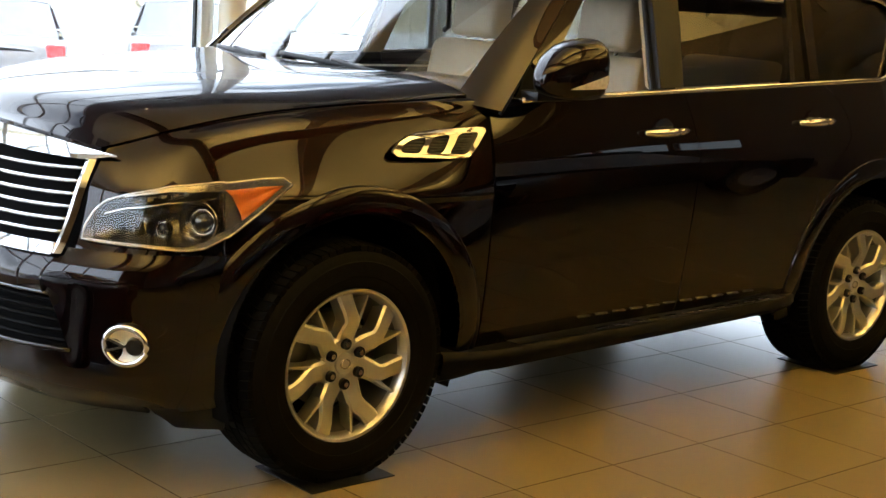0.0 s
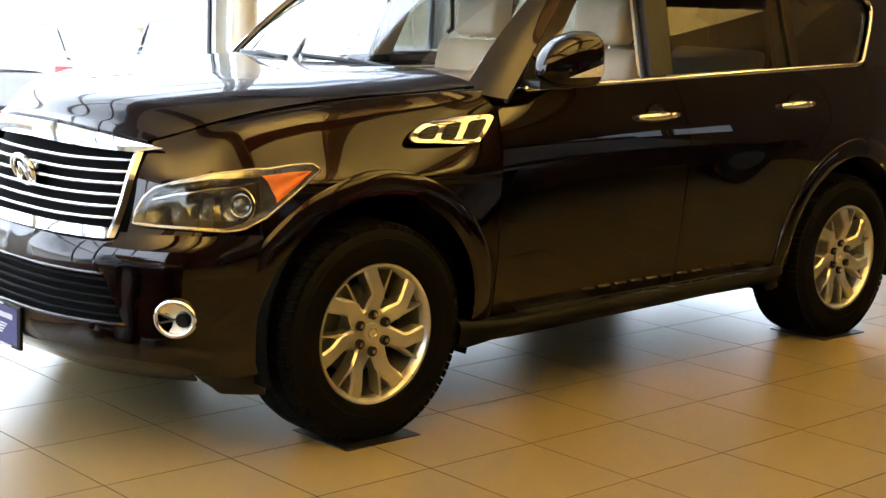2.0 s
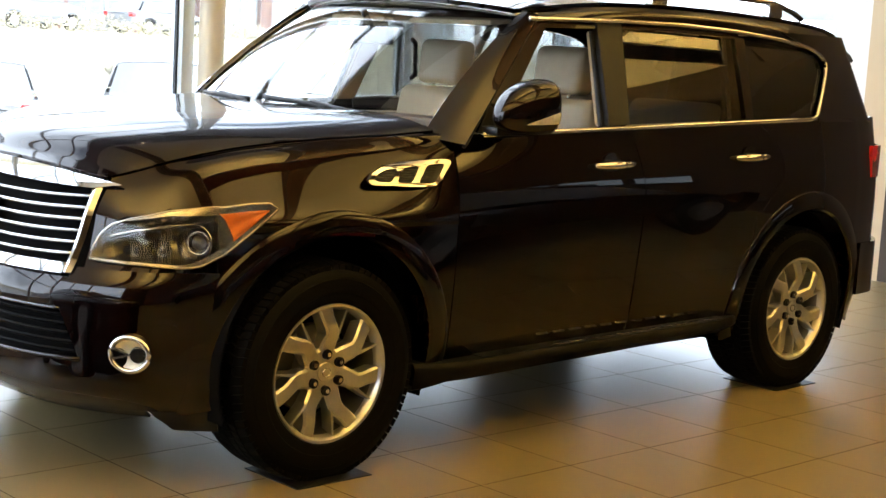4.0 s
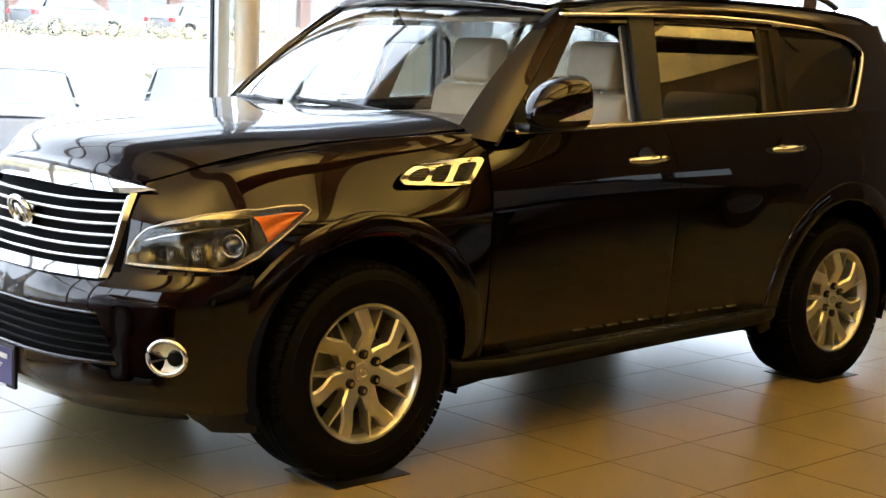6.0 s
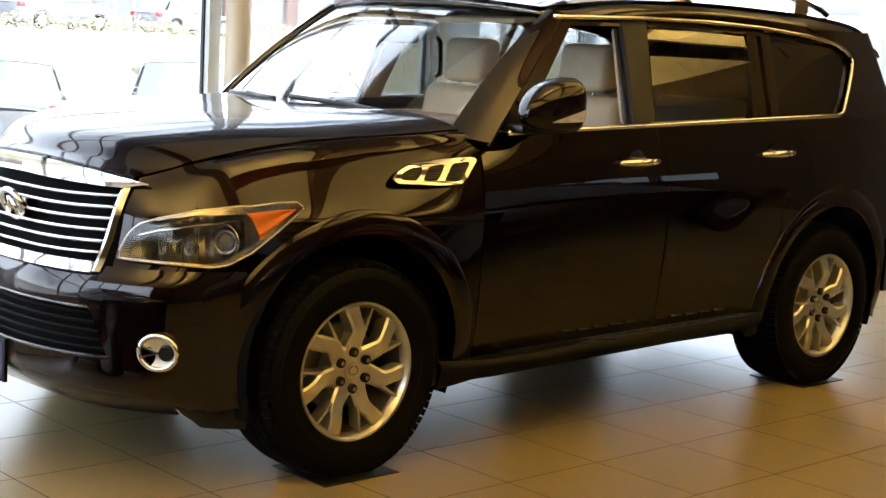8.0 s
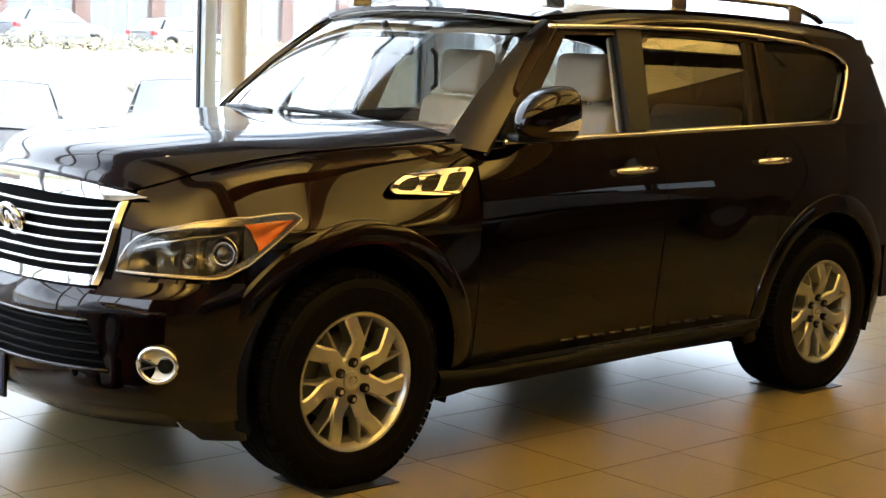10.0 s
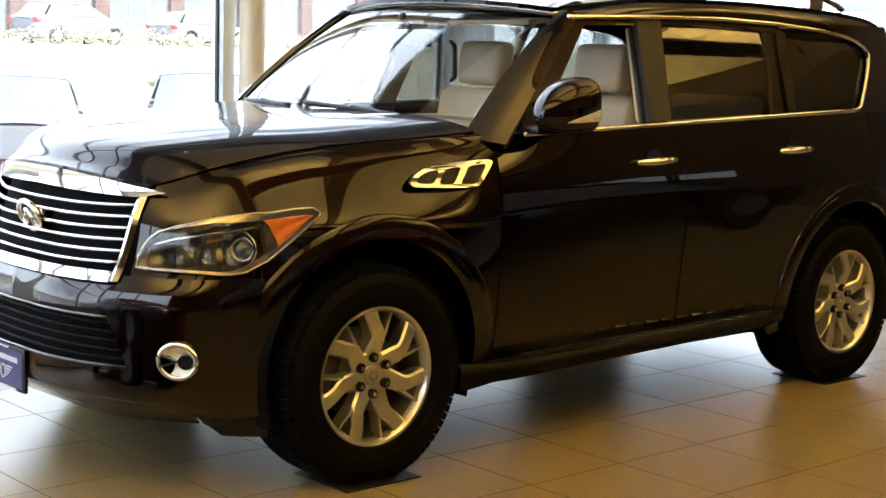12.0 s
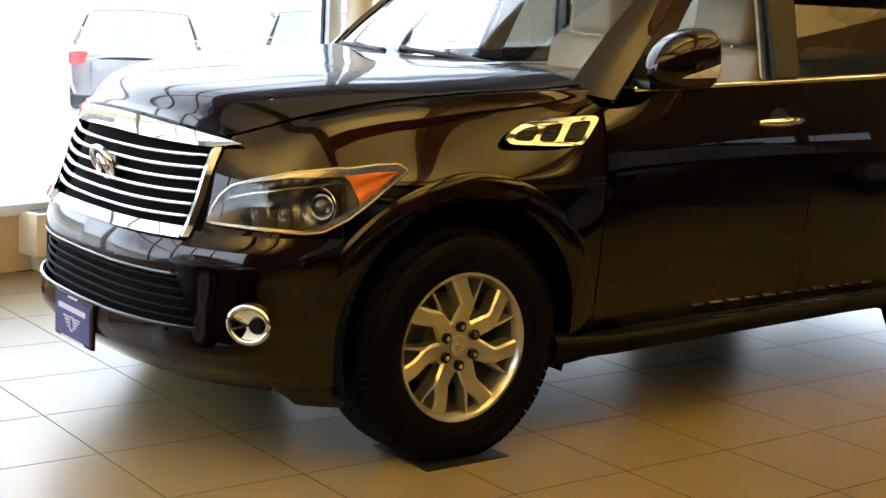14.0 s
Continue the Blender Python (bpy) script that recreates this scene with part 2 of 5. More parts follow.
def slab(name, pts, fun, thick, mat, parent, label="", smooth=False, bevel=0.0):
    """A plate whose outline (a, b) is laid into space by fun(a, b, depth)."""
    n = len(pts)
    bm = bmesh.new()
    f = [bm.verts.new(fun(a, b, 0)) for a, b in pts]
    k = [bm.verts.new(fun(a, b, thick)) for a, b in pts]
    bm.faces.new(f)
    bm.faces.new(k[::-1])
    for i in range(n):
        j = (i + 1) % n
        bm.faces.new((f[i], k[i], k[j], f[j]))
    if bevel:
        bmesh.ops.bevel(bm, geom=bm.edges[:], offset=bevel, segments=2, affect="EDGES")
    return part(name, bm, mat, parent, label, smooth or bevel > 0)


# ---- room ----
TILE_X, TILE_Y, PX, PY = 0.45, -0.35, 0.504, 0.508
X0, X1, Y0 = -7.5, 7.0, -9.0
CEILING_Z = 4.0
TURN = radians(13.0)
WA = Vector((-0.3, 2.72))
WD = Vector((math.cos(TURN), math.sin(TURN)))
WN = Vector((-math.sin(TURN), math.cos(TURN)))


def wall_y(x):
    return WA.y + (x - WA.x) * math.tan(TURN)


floor = link("floor", [(X0, Y0, -0.001), (X1, Y0, -0.001), (X1, wall_y(X1) + 0.3, -0.001), (X0, wall_y(X0) + 0.3, -0.001),
                       (X0, Y0, -0.14), (X1, Y0, -0.14), (X1, wall_y(X1) + 0.3, -0.14), (X0, wall_y(X0) + 0.3, -0.14)],
             [(0, 1, 2, 3), (7, 6, 5, 4), (0, 4, 5, 1), (1, 5, 6, 2), (2, 6, 7, 3), (3, 7, 4, 0)], GROUT, smooth=False)
tagged(floor, "showroom floor of square beige tiles with dark joints", "floor", kind="structure")


HIGH_Z, STEP_Y = 6.2, 0.3


tagged(box("ceiling", X0 - 0.2, X1 + 0.2, Y0 - 0.2, STEP_Y, CEILING_Z, CEILING_Z + 0.2, CEIL), "plain off-white low showroom ceiling", "ceiling", kind="structure")
high_bm = box_bm(X0 - 0.2, X1 + 0.2, STEP_Y, STEP_Y + 1, HIGH_Z, HIGH_Z + 0.2)
for v in high_bm.verts:
    if v.co.y > STEP_Y + 0.5:
        v.co.y = max(STEP_Y + 0.1, wall_y(v.co.x) + 0.12)
tagged(part("ceiling", high_bm, BEAM), "dark brown raised ceiling along the window", "ceiling", kind="structure")
tagged(box("wall_bulkhead", X0, X1, STEP_Y - 0.2, STEP_Y, CEILING_Z + 0.2, HIGH_Z, BEAM), "dark wall above the lower ceiling", "wall", kind="structure")
for wx in (X0 - 0.2, X1):
    tagged(box("wall_upper", wx, wx + 0.2, STEP_Y, wall_y(wx) + 0.1, CEILING_Z, HIGH_Z, WALLTAN), "tan upper side wall", "wall", kind="structure")
for bx in (-1.55, 1.45, 4.45):
    tagged(box("ceiling_beam", bx - 0.19, bx + 0.19, Y0, STEP_Y - 0.2, 3.68, CEILING_Z, BEAM), "dark brown ceiling beam", "beam", kind="structure")
tagged(box("wall_south", X0, X1, Y0 - 0.2, Y0, -0.14, CEILING_Z, WALLDARK), "dark brown painted showroom wall", "wall", kind="structure")


def along(s, d, z):
    """A point on the window wall: s metres along, d metres into the room, height z."""
    p = WA + WD * s - WN * d
    return Vector((p.x, p.y, z))


def wall_box(name, s0, s1, d0, d1, z0, z1, mat, parent=None, label="", bevel=0.0):
    bm = box_bm(s0, s1, -d1, -d0, z0, z1, bevel)
    for v in bm.verts:
        v.co = along(v.co.x, -v.co.y, v.co.z)
    return part(name, bm, mat, parent, label, bevel > 0)


def window_wall():
    win = thing("window_1", "floor-to-ceiling showroom window with white metal frame", "window", kind="structure")
    edges = [-7.3, -4.7, -2.15, 2.465, 5.0, 7.6]
    for s in edges:
        wall_box("mullion", s - 0.055, s + 0.055, -0.05, 0.055, 0.0, HIGH_Z, FRAMEWHITE, win, "", 0.006)
    for a, b in zip(edges, edges[1:]):
        a, b = a + 0.055, b - 0.055
        wall_box("sill", a, b, -0.05, 0.06, 0.31, 0.37, FRAMEWHITE, win, "", 0.006)
        for z in (2.06, 3.45, 4.83):
            wall_box("transom", a, b, -0.04, 0.05, z - 0.035, z + 0.035, FRAMEWHITE, win, "", 0.006)
        for q in (a + 0.004, b - 0.004):
            wall_box("gasket", q - 0.008, q + 0.008, -0.012, 0.014, 0.37, HIGH_Z - 0.08, BLACK, win)
        wall_box("head", a, b, -0.05, 0.06, HIGH_Z - 0.08, HIGH_Z, FRAMEWHITE, win, "", 0.006)
        for z0, z1 in ((0.37, 2.025), (2.095, 3.415), (3.485, 4.795), (4.865, HIGH_Z - 0.08)):
            p = wall_box("pane", a, b, -0.006, 0.006, z0, z1, GLASS_PANE, win)
            p.visible_shadow = False
    low = wall_box("wall_north", -7.3, 7.6, -0.18, 0.03, -0.14, 0.31, WALLTAN)
    tagged(low, "low painted wall below the showroom window", "wall", kind="structure")


window_wall()


def east_wall():
    t = 0.2
    for y0, y1, z0, z1, mat in ((1.10, 1.40, 0, CEILING_Z, WALLWHITE), (0.84, 1.10, 0, CEILING_Z, WALLTAN), (-4.8, 0.84, 0, CEILING_Z, WALLDARK), (-9.0, -7.2, 0, CEILING_Z, WALLDARK), (-7.2, -4.8, 0, 1.28, WALLDARK), (-7.2, -4.8, 1.56, CEILING_Z, WALLDARK)):
        tagged(box("wall_east", X1, X1 + t, y0, y1, z0 - (0 if z0 else 0.14), z1, mat), "painted showroom wall pier", "wall", kind="structure")
    win = thing("window_2", "glazed showroom side wall with a white frame", "window", kind="structure")
    for y0, y1 in ((1.40, wall_y(X1)),):
        for y in (y0 + 0.03, y1 - 0.03):
            box("jamb", X1 + 0.02, X1 + 0.14, y - 0.03, y + 0.03, 0, CEILING_Z, FRAMEWHITE, win, "", 0.005)
        for z in (0.04, 2.05, 3.90):
            box("rail", X1 + 0.03, X1 + 0.13, y0 + 0.06, y1 - 0.06, z - 0.04, z + 0.04, FRAMEWHITE, win, "", 0.005)
        for z0, z1 in ((0.08, 2.01), (2.09, 3.86)):
            p = box("pane", X1 + 0.07, X1 + 0.082, y0 + 0.06, y1 - 0.06, z0, z1, GLASS_PANE, win)
            p.visible_shadow = False


    strip = thing("window_4", "low strip window with dark posts in the dark wall", "window", kind="structure")
    ys = [-7.2, -6.75, -5.6, -4.8]
    for y in ys[1:-1]:
        box("post", X1 + 0.04, X1 + 0.14, y - 0.04, y + 0.04, 1.28, 1.56, BEAM, strip, "", 0.005)
    for a, b in zip(ys, ys[1:]):
        p = box("pane", X1 + 0.08, X1 + 0.09, a + 0.04, b - 0.04, 1.28, 1.56, GLASS_TINT, strip)
        p.visible_shadow = False


east_wall()


def west_wall():
    win = thing("window_3", "wide showroom window with white metal frame", "window", kind="structure")
    ys = [-3.9, -1.6, -0.4, wall_y(X0) - 0.05]
    for y in ys:
        box("mullion", X0 - 0.1, X0 + 0.02, y - 0.055, y + 0.055, 0, CEILING_Z, FRAMEWHITE, win, "", 0.006)
    for a, b in zip(ys, ys[1:]):
        for z0, z1 in ((0.31, 0.37), (2.02, 2.10), (3.85, 4.0)):
            box("rail", X0 - 0.09, X0 + 0.01, a + 0.055, b - 0.055, z0, z1, FRAMEWHITE, win, "", 0.006)
        for z0, z1 in ((0.37, 2.02), (2.10, 3.85)):
            p = box("pane", X0 - 0.046, X0 - 0.034, a + 0.055, b - 0.055, z0, z1, GLASS_PANE, win)
            p.visible_shadow = False
    tagged(box("wall_west", X0 - 0.2, X0, -9.0, -3.96, -0.14, CEILING_Z, WALLDARK), "dark brown painted showroom wall", "wall", kind="structure")
    tagged(box("wall_west", X0 - 0.2, X0 - 0.02, -3.96, wall_y(X0), -0.14, 0.31, WALLTAN), "low wall below the side window", "wall", kind="structure")


west_wall()


def column():
    c = thing("column", "round cream painted steel column beside the window", "column", kind="structure", at=Matrix.Translation(along(2.575, 0.16, 0)))
    bm = bmesh.new()
    bmesh.ops.create_cone(bm, cap_ends=True, segments=40, radius1=0.085, radius2=0.085, depth=HIGH_Z, matrix=Matrix.Translation((0, 0, HIGH_Z / 2)))
    part("shaft", bm, COLUMN, c, "", True)
    bm = bmesh.new()
    bmesh.ops.create_cone(bm, cap_ends=True, segments=40, radius1=0.125, radius2=0.12, depth=0.1, matrix=Matrix.Translation((0, 0, 0.05)))
    part("base_ring", bm, COLUMN, c, "", True)


column()


def convector():
    h = thing("convector_heater", "cream baseboard heater cabinet along the low window wall", "heater")
    wall_box("cabinet", 0.12, 2.2, 0.032, 0.20, 0.10, 0.33, COLUMN, h, "", 0.006)
    wall_box("plinth", 0.2, 2.1, 0.032, 0.14, 0.0, 0.10, COLUMN, h, "", 0.004)
    wall_box("grille_slot", 0.16, 2.16, 0.07, 0.16, 0.331, 0.334, BLACK, h)


convector()

# ---- ceiling lamps: added unseen uplights and one spotlight ----
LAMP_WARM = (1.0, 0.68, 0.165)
LAMPC = glow("uplight_glow", (1.0, 0.72, 0.38), 1.5)
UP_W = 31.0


# Unseen hanging uplight, made up to wash the low ceiling with warm light.
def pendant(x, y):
    d = thing("added_uplight", "added unseen uplight, a long dark bar that brightens the ceiling", "lamp", "pendant lamps", at=Matrix.Translation((x, y, 3.1)))
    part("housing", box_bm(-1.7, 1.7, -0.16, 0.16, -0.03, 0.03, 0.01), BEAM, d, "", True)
    part("diffuser", box_bm(-1.66, 1.66, -0.12, 0.12, 0.031, 0.036), LAMPC, d, "glowing warm diffuser of the added uplight")
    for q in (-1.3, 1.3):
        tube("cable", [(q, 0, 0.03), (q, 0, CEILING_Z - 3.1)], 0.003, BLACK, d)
    ld = bpy.data.lights.new("added_uplight_lamp", "AREA")
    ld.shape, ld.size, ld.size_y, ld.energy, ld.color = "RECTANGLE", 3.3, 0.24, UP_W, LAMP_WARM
    lo = new("added_uplight_lamp", ld)
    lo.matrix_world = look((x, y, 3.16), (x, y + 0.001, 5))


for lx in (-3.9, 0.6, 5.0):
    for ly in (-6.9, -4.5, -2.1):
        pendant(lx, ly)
# one small spot lamp near the window
spot = thing("ceiling_spotlight", "small round warm ceiling spotlight", "lamp", at=Matrix.Translation((-0.55, 1.0, HIGH_Z)))
bm = bmesh.new()
bmesh.ops.create_cone(bm, cap_ends=True, segments=24, radius1=0.05, radius2=0.07, depth=0.05, matrix=Matrix.Translation((0, 0, -0.03)))
part("rim", bm, FRAMEWHITE, spot, "", True)
bm = bmesh.new()
bmesh.ops.create_circle(bm, cap_ends=True, segments=24, radius=0.042, matrix=Matrix.Translation((0, 0, -0.058)))
part("bulb", bm, glow("spot_glow", (1.0, 0.75, 0.42), 25.0), spot, "glowing warm bulb")


# ---- the sport utility vehicle: front axle at x 0, nose towards -x, centre line y 0 ----
car = thing("suv_car", "glossy dark plum-black sport utility vehicle with chrome trim on tiled floor", "car")
AXLE_F, AXLE_R, HUB_Z = 0.0, 3.075, 0.405


def belt_z(x):
    return 1.275 + 0.033 * x


SIDE_X = [-0.62, -0.45, -0.2, 0.1, 0.35, 0.6, 1.2, 1.8, 2.6, 3.2, 3.56, 3.82, 4.02]
# half width of the body side at heights 0.30, 0.45, 0.65, 0.85, 1.0, 1.12, top; and the top's height
SIDE_W = [
    [0.78, 0.80, 0.80, 0.79, 0.77, 0.74, 0.64],
    [0.885, 0.895, 0.898, 0.89, 0.878, 0.855, 0.714],
    [0.94, 0.960, 0.970, 0.962, 0.947, 0.915, 0.765],
    [0.94, 0.968, 0.982, 0.982, 0.972, 0.945, 0.795],
    [0.93, 0.965, 0.983, 0.989, 0.986, 0.968, 0.875],
    [0.92, 0.96, 0.982, 0.994, 0.997, 0.986, 0.935],
    [0.90, 0.955, 0.980, 0.998, 1.006, 0.999, 0.965],
    [0.90, 0.955, 0.980, 0.999, 1.009, 1.003, 0.967],
    [0.91, 0.96, 0.985, 1.003, 1.012, 1.005, 0.966],
    [0.93, 0.97, 0.99, 1.004, 1.010, 1.001, 0.953],
    [0.92, 0.955, 0.975, 0.98, 0.98, 0.972, 0.925],
    [0.86, 0.90, 0.925, 0.93, 0.93, 0.92, 0.87],
    [0.72, 0.78, 0.80, 0.81, 0.80, 0.79, 0.74],
]
SIDE_TOP = [1.13, 1.185, 1.24, 1.262, 1.272, belt_z(0.6), belt_z(1.2), belt_z(1.8), belt_z(2.6), belt_z(3.2), 1.385, 1.39, 1.39]


SEAM = [(-0.702, 0.568, 1.110), (-0.522, 0.682, 1.178), (-0.26, 0.755, 1.232), (0.08, 0.800, 1.264), (0.36, 0.842, 1.282), (0.55, 0.875, 1.300)]
SEAM_FINE = cr(SEAM, np.linspace(0, 1, 80))


def side_point(x, v):
    """A point of the left body side; v runs from the rocker (0) to the belt line (1)."""
    i = np.array([np.interp(x, SIDE_X, range(len(SIDE_X))) / (len(SIDE_X) - 1)])
    w = cr(SIDE_W, i)[0]
    top = cr(np.array(SIDE_TOP)[:, None], i)[0][0]
    if x < 0.62:
        k = min(1, max(0, (0.62 - x) / 0.30))
        k = k * k * (3 - 2 * k)
        w = w.copy()
        w[6] += k * (np.interp(x, SEAM_FINE[:, 0], SEAM_FINE[:, 1]) + 0.003 - w[6])
        top += k * (np.interp(x, SEAM_FINE[:, 0], SEAM_FINE[:, 2]) - top)
    zs = np.array([0.30, 0.45, 0.65, 0.85, 1.0, 1.12, top])
    zs[5] = min(zs[5], 1.0 + (top - 1.0) * 0.5)
    p = cr(np.stack([w, zs], 1), np.array([v]))[0]
    return np.array([x, -p[0], p[1]])


SIDE_MEMO = {}


def side_y(x, z):
    a = math.floor(x * 50)
    out = []
    for k in (a, a + 1):
        if k not in SIDE_MEMO:
            SIDE_MEMO[k] = np.array([side_point(k / 50, v) for v in np.linspace(0, 1, 60)])
        out.append(float(np.interp(z, SIDE_MEMO[k][:, 2], SIDE_MEMO[k][:, 1])))
    return out[0] + (out[1] - out[0]) * (x * 50 - a)


def side_panel(name, xa, xb, n, v0=0.0, v1=1.0, nv=56, label="", shape=0.0):
    """A body panel between two seams xa(v) and xb(v)."""
    g = np.array([[side_point(xa(v) + (xb(v) - xa(v)) * u, v) for v in np.linspace(v0, v1, nv)] for u in np.linspace(0, 1, n)])

    def keep(c):
        for ax in (AXLE_F, AXLE_R):
            if math.hypot(c[0] - ax - 0.02, c[2] - 0.425) < 0.53 or (abs(c[0] - ax - 0.02) < 0.53 and c[2] < 0.425):
                return False
        return not (c[0] > 3.5 and c[2] < 0.40 + 0.22 * (c[0] - 3.5))

    for s in (1, -1):
        h = g * np.array([1, s, 1])
        sheet(name, h, PAINT, car, label, keep, 0.012, flip=s < 0)


def seam_front(v):
    return 0.60 + 0.02 * (1 - v)


def seam_mid(v):
    return 1.75 - 0.10 * max(0, (v - 0.72) / 0.28) ** 2


def seam_rear(v):
    z = 0.30 + v * 1.06
    if z < 0.9:
        r = 0.60
        return min(2.62, AXLE_R + 0.02 - math.sqrt(max(0.0, r * r - (z - 0.425) ** 2)) + (0.0 if z > 0.425 else 0.0))
    return 2.66 + 0.17 * min(1, (z - 0.9) / 0.28) - 0.22 * max(0, (z - 1.2) / 0.16) ** 2


def nose_seam(v):
    return -0.46 + 0.0 * v


G = 0.003
V80 = float(np.interp(0.80, [side_point(0.2, v)[2] for v in np.linspace(0, 0.6, 61)], np.linspace(0, 0.6, 61)))
side_panel("fender_lower", nose_seam, lambda v: 0.02, 32, 0.0, V80)
side_panel("fender_lower", lambda v: 0.02, lambda v: seam_front(v) - G, 36, 0.0, V80)
side_panel("front_door", lambda v: seam_front(v) + G, lambda v: seam_mid(v) - G, 44, 0.09)
side_panel("rear_door", lambda v: seam_mid(v) + G, lambda v: seam_rear(v) - G, 40, 0.09)
side_panel("quarter_panel", lambda v: seam_rear(v) + G, lambda v: 4.02, 72)
# sills and dark inner shell behind the seams
for s in (-1, 1):
    box("inner_shell", 0.61, 2.62, min(s * 0.80, s * 0.93), max(s * 0.80, s * 0.93), 0.33, 1.27, UNDER, car)
box("underbody", -0.55, 3.9, -0.72, 0.72, 0.24, 0.46, UNDER, car, "", 0.03)

# nose: plan curve of the fascia from the centre to the wheel, level by level
PLAN = np.array([(-0.985, 0.0), (-0.968, 0.30), (-0.895, 0.54), (-0.755, 0.745), (-0.62, 0.842), (-0.46, 0.898)])
LEVELS = [(0.22, 0.16, 0.93, 0.0), (0.28, 0.10, 0.955, 0.0), (0.33, 0.020, 0.985, 0.0), (0.375, -0.026, 1.0, 0.0), (0.46, -0.022, 1.0, 0.0), (0.60, -0.004, 1.0, 0.0), (0.70, -0.001, 1.0, 0.0),
          (0.75, 0.012, 1.0, 0.0), (0.80, 0.048, 0.992, -0.005), (0.90, 0.085, 0.975, -0.01), (1.0, 0.118, 0.955, -0.02), (1.10, 0.17, 0.92, -0.03)]


LEVEL_Z = np.linspace(0.15, 1.25, 331)
LEVEL_T = []
for k in (1, 2, 3):
    lv = np.interp(LEVEL_Z, [l[0] for l in LEVELS], [l[k] for l in LEVELS])
    ker = np.exp(-0.5 * (np.arange(-36, 37) / 8.0) ** 2)
    LEVEL_T.append(np.convolve(np.pad(lv, 36, mode="edge"), ker / ker.sum(), mode="valid"))


def nose_point(s, z):
    """The front skin: s 0 at the centre line, 1 at the wheel arch; left side."""
    dx, sy, tuck = (np.interp(z, LEVEL_Z, LEVEL_T[k]) for k in range(3))
    p = cr(PLAN, np.array([s]))[0]
    fade = 1 - 0.75 * max(0, (s - 0.55) / 0.45) ** 1.5
    return np.array([p[0] + dx * fade + tuck, -p[1] * (1 - (1 - sy) * (0.4 + 0.6 * fade)), z])


def nose_sheet(name, s0, s1, z0, z1, ns, nz, mat, label="", keep=None, both=True, off=0.0, thick=0.01):
    f0 = z0 if callable(z0) else (lambda s: z0)
    f1 = z1 if callable(z1) else (lambda s: z1)
    g = np.array([[nose_point(s, f0(s) + (f1(s) - f0(s)) * w) + np.array([off, 0, 0]) for w in np.linspace(0, 1, nz)] for s in np.linspace(s0, s1, ns)])
    if both and s0 == 0:
        m = (g * np.array([1, -1, 1]))[:0:-1]
        return sheet(name, np.concatenate([m, g]), mat, car, label, keep, thick)
    out = sheet(name, g, mat, car, label, keep, thick)
    if both:
        sheet(name, g * np.array([1, -1, 1]), mat, car, label, keep, thick, flip=True)
    return out


# bumper skin with the wide lower intake left open
nose_sheet("bumper_skin", 0, 1.0, 0.655, 0.80, 90, 30, PAINT)
nose_sheet("bumper_lip", 0, 1.0, 0.295, 0.475, 90, 30, PAINT)
for sg in (1, -1):
    g = np.array([[nose_point(a + (1 - a) * f, z) * np.array([1, sg, 1]) for a, z in ((0.49 - 0.08 * k, 0.475 + 0.18 * k) for k in np.linspace(0, 1, 14))] for f in np.linspace(0, 1, 36)])
    sheet("bumper_cheek", g, PAINT, car, "", None, 0.01, flip=sg < 0)
nose_sheet("intake_backing", 0, 0.50, 0.46, 0.67, 24, 6, UNDER, off=0.05)
nose_sheet("chin_spoiler", 0, 0.60, 0.255, 0.315, 40, 4, BLACK, "black plastic chin spoiler", off=0.035)
nose_sheet("air_deflector", 0.64, 0.98, lambda q: 0.21 + 0.05 * max(0, 0.70 - q) / 0.06, 0.335, 20, 8, BLACK, "black rubber air deflector", off=0.02, thick=0.02)

# hood
CENTRE = [(-0.835, 1.156), (-0.748, 1.250), (-0.47, 1.306), (-0.12, 1.330), (0.19, 1.346), (0.36, 1.355)]


def hood_point(u, w):
    """u from nose to cowl, w from the left seam (-1) to the right seam (1)."""
    e = cr(SEAM, np.array([u]))[0]
    c = cr(CENTRE, np.array([u]))[0]
    a = abs(w)
    lift = 1 - a ** (4.0 + 3.5 * u)
    z = e[2] + (c[1] - e[2]) * lift
    x = c[0] + (e[0] - c[0]) * a**2
    return np.array([x, w * e[1], z])


def brow_top(w):
    """The top edge of the grille's chrome band, w -1..1."""
    p = nose_point(0.46 * abs(w), 1.152 - 0.047 * w * w)
    return np.array([p[0] + 0.004, math.copysign(abs(p[1]), w), p[2]])


hood_grid = [[hood_point(u, w) for w in np.linspace(-1, 1, 71)] for u in np.linspace(0.02, 1, 60)]
hood_lip = [[brow_top(w) + np.array([0.0, 0, k]) for w in np.linspace(-1, 1, 71)] for k in (-0.012, 0.003)]
hood = sheet("hood", np.array(hood_lip + hood_grid), PAINT, car, "", None, 0.010, flip=True)
# fender nose: from the bumper up past the headlamp to the hood seam
SEAM_END = cr(SEAM, np.array([0.265]))[0][0]


def side_at(x, z):
    return np.array([x, side_y(x, z), z])


def skin(q, z):
    """The front skin carried on along the fender past q = 1."""
    if q <= 1:
        return nose_point(q, z)
    x = -0.4475 + (q - 1) * 0.5
    return np.array([x, side_y(x, z), z])


def skin_normal(q, z):
    a = skin(q + 0.01, z) - skin(q - 0.01, z)
    b = skin(q, z + 0.005) - skin(q, z - 0.005)
    n = np.cross(a, b)
    n /= np.linalg.norm(n)
    return n if n[1] < 0 or n[0] < -0.9 else -n


def lamp_top(q):
    return float(np.interp(q, [0.47, 0.485, 0.51, 0.57, 0.72, 0.95, 1.2, 1.34, 1.40], [0.870, 0.918, 0.952, 0.977, 1.008, 1.030, 1.046, 1.048, 1.028]))


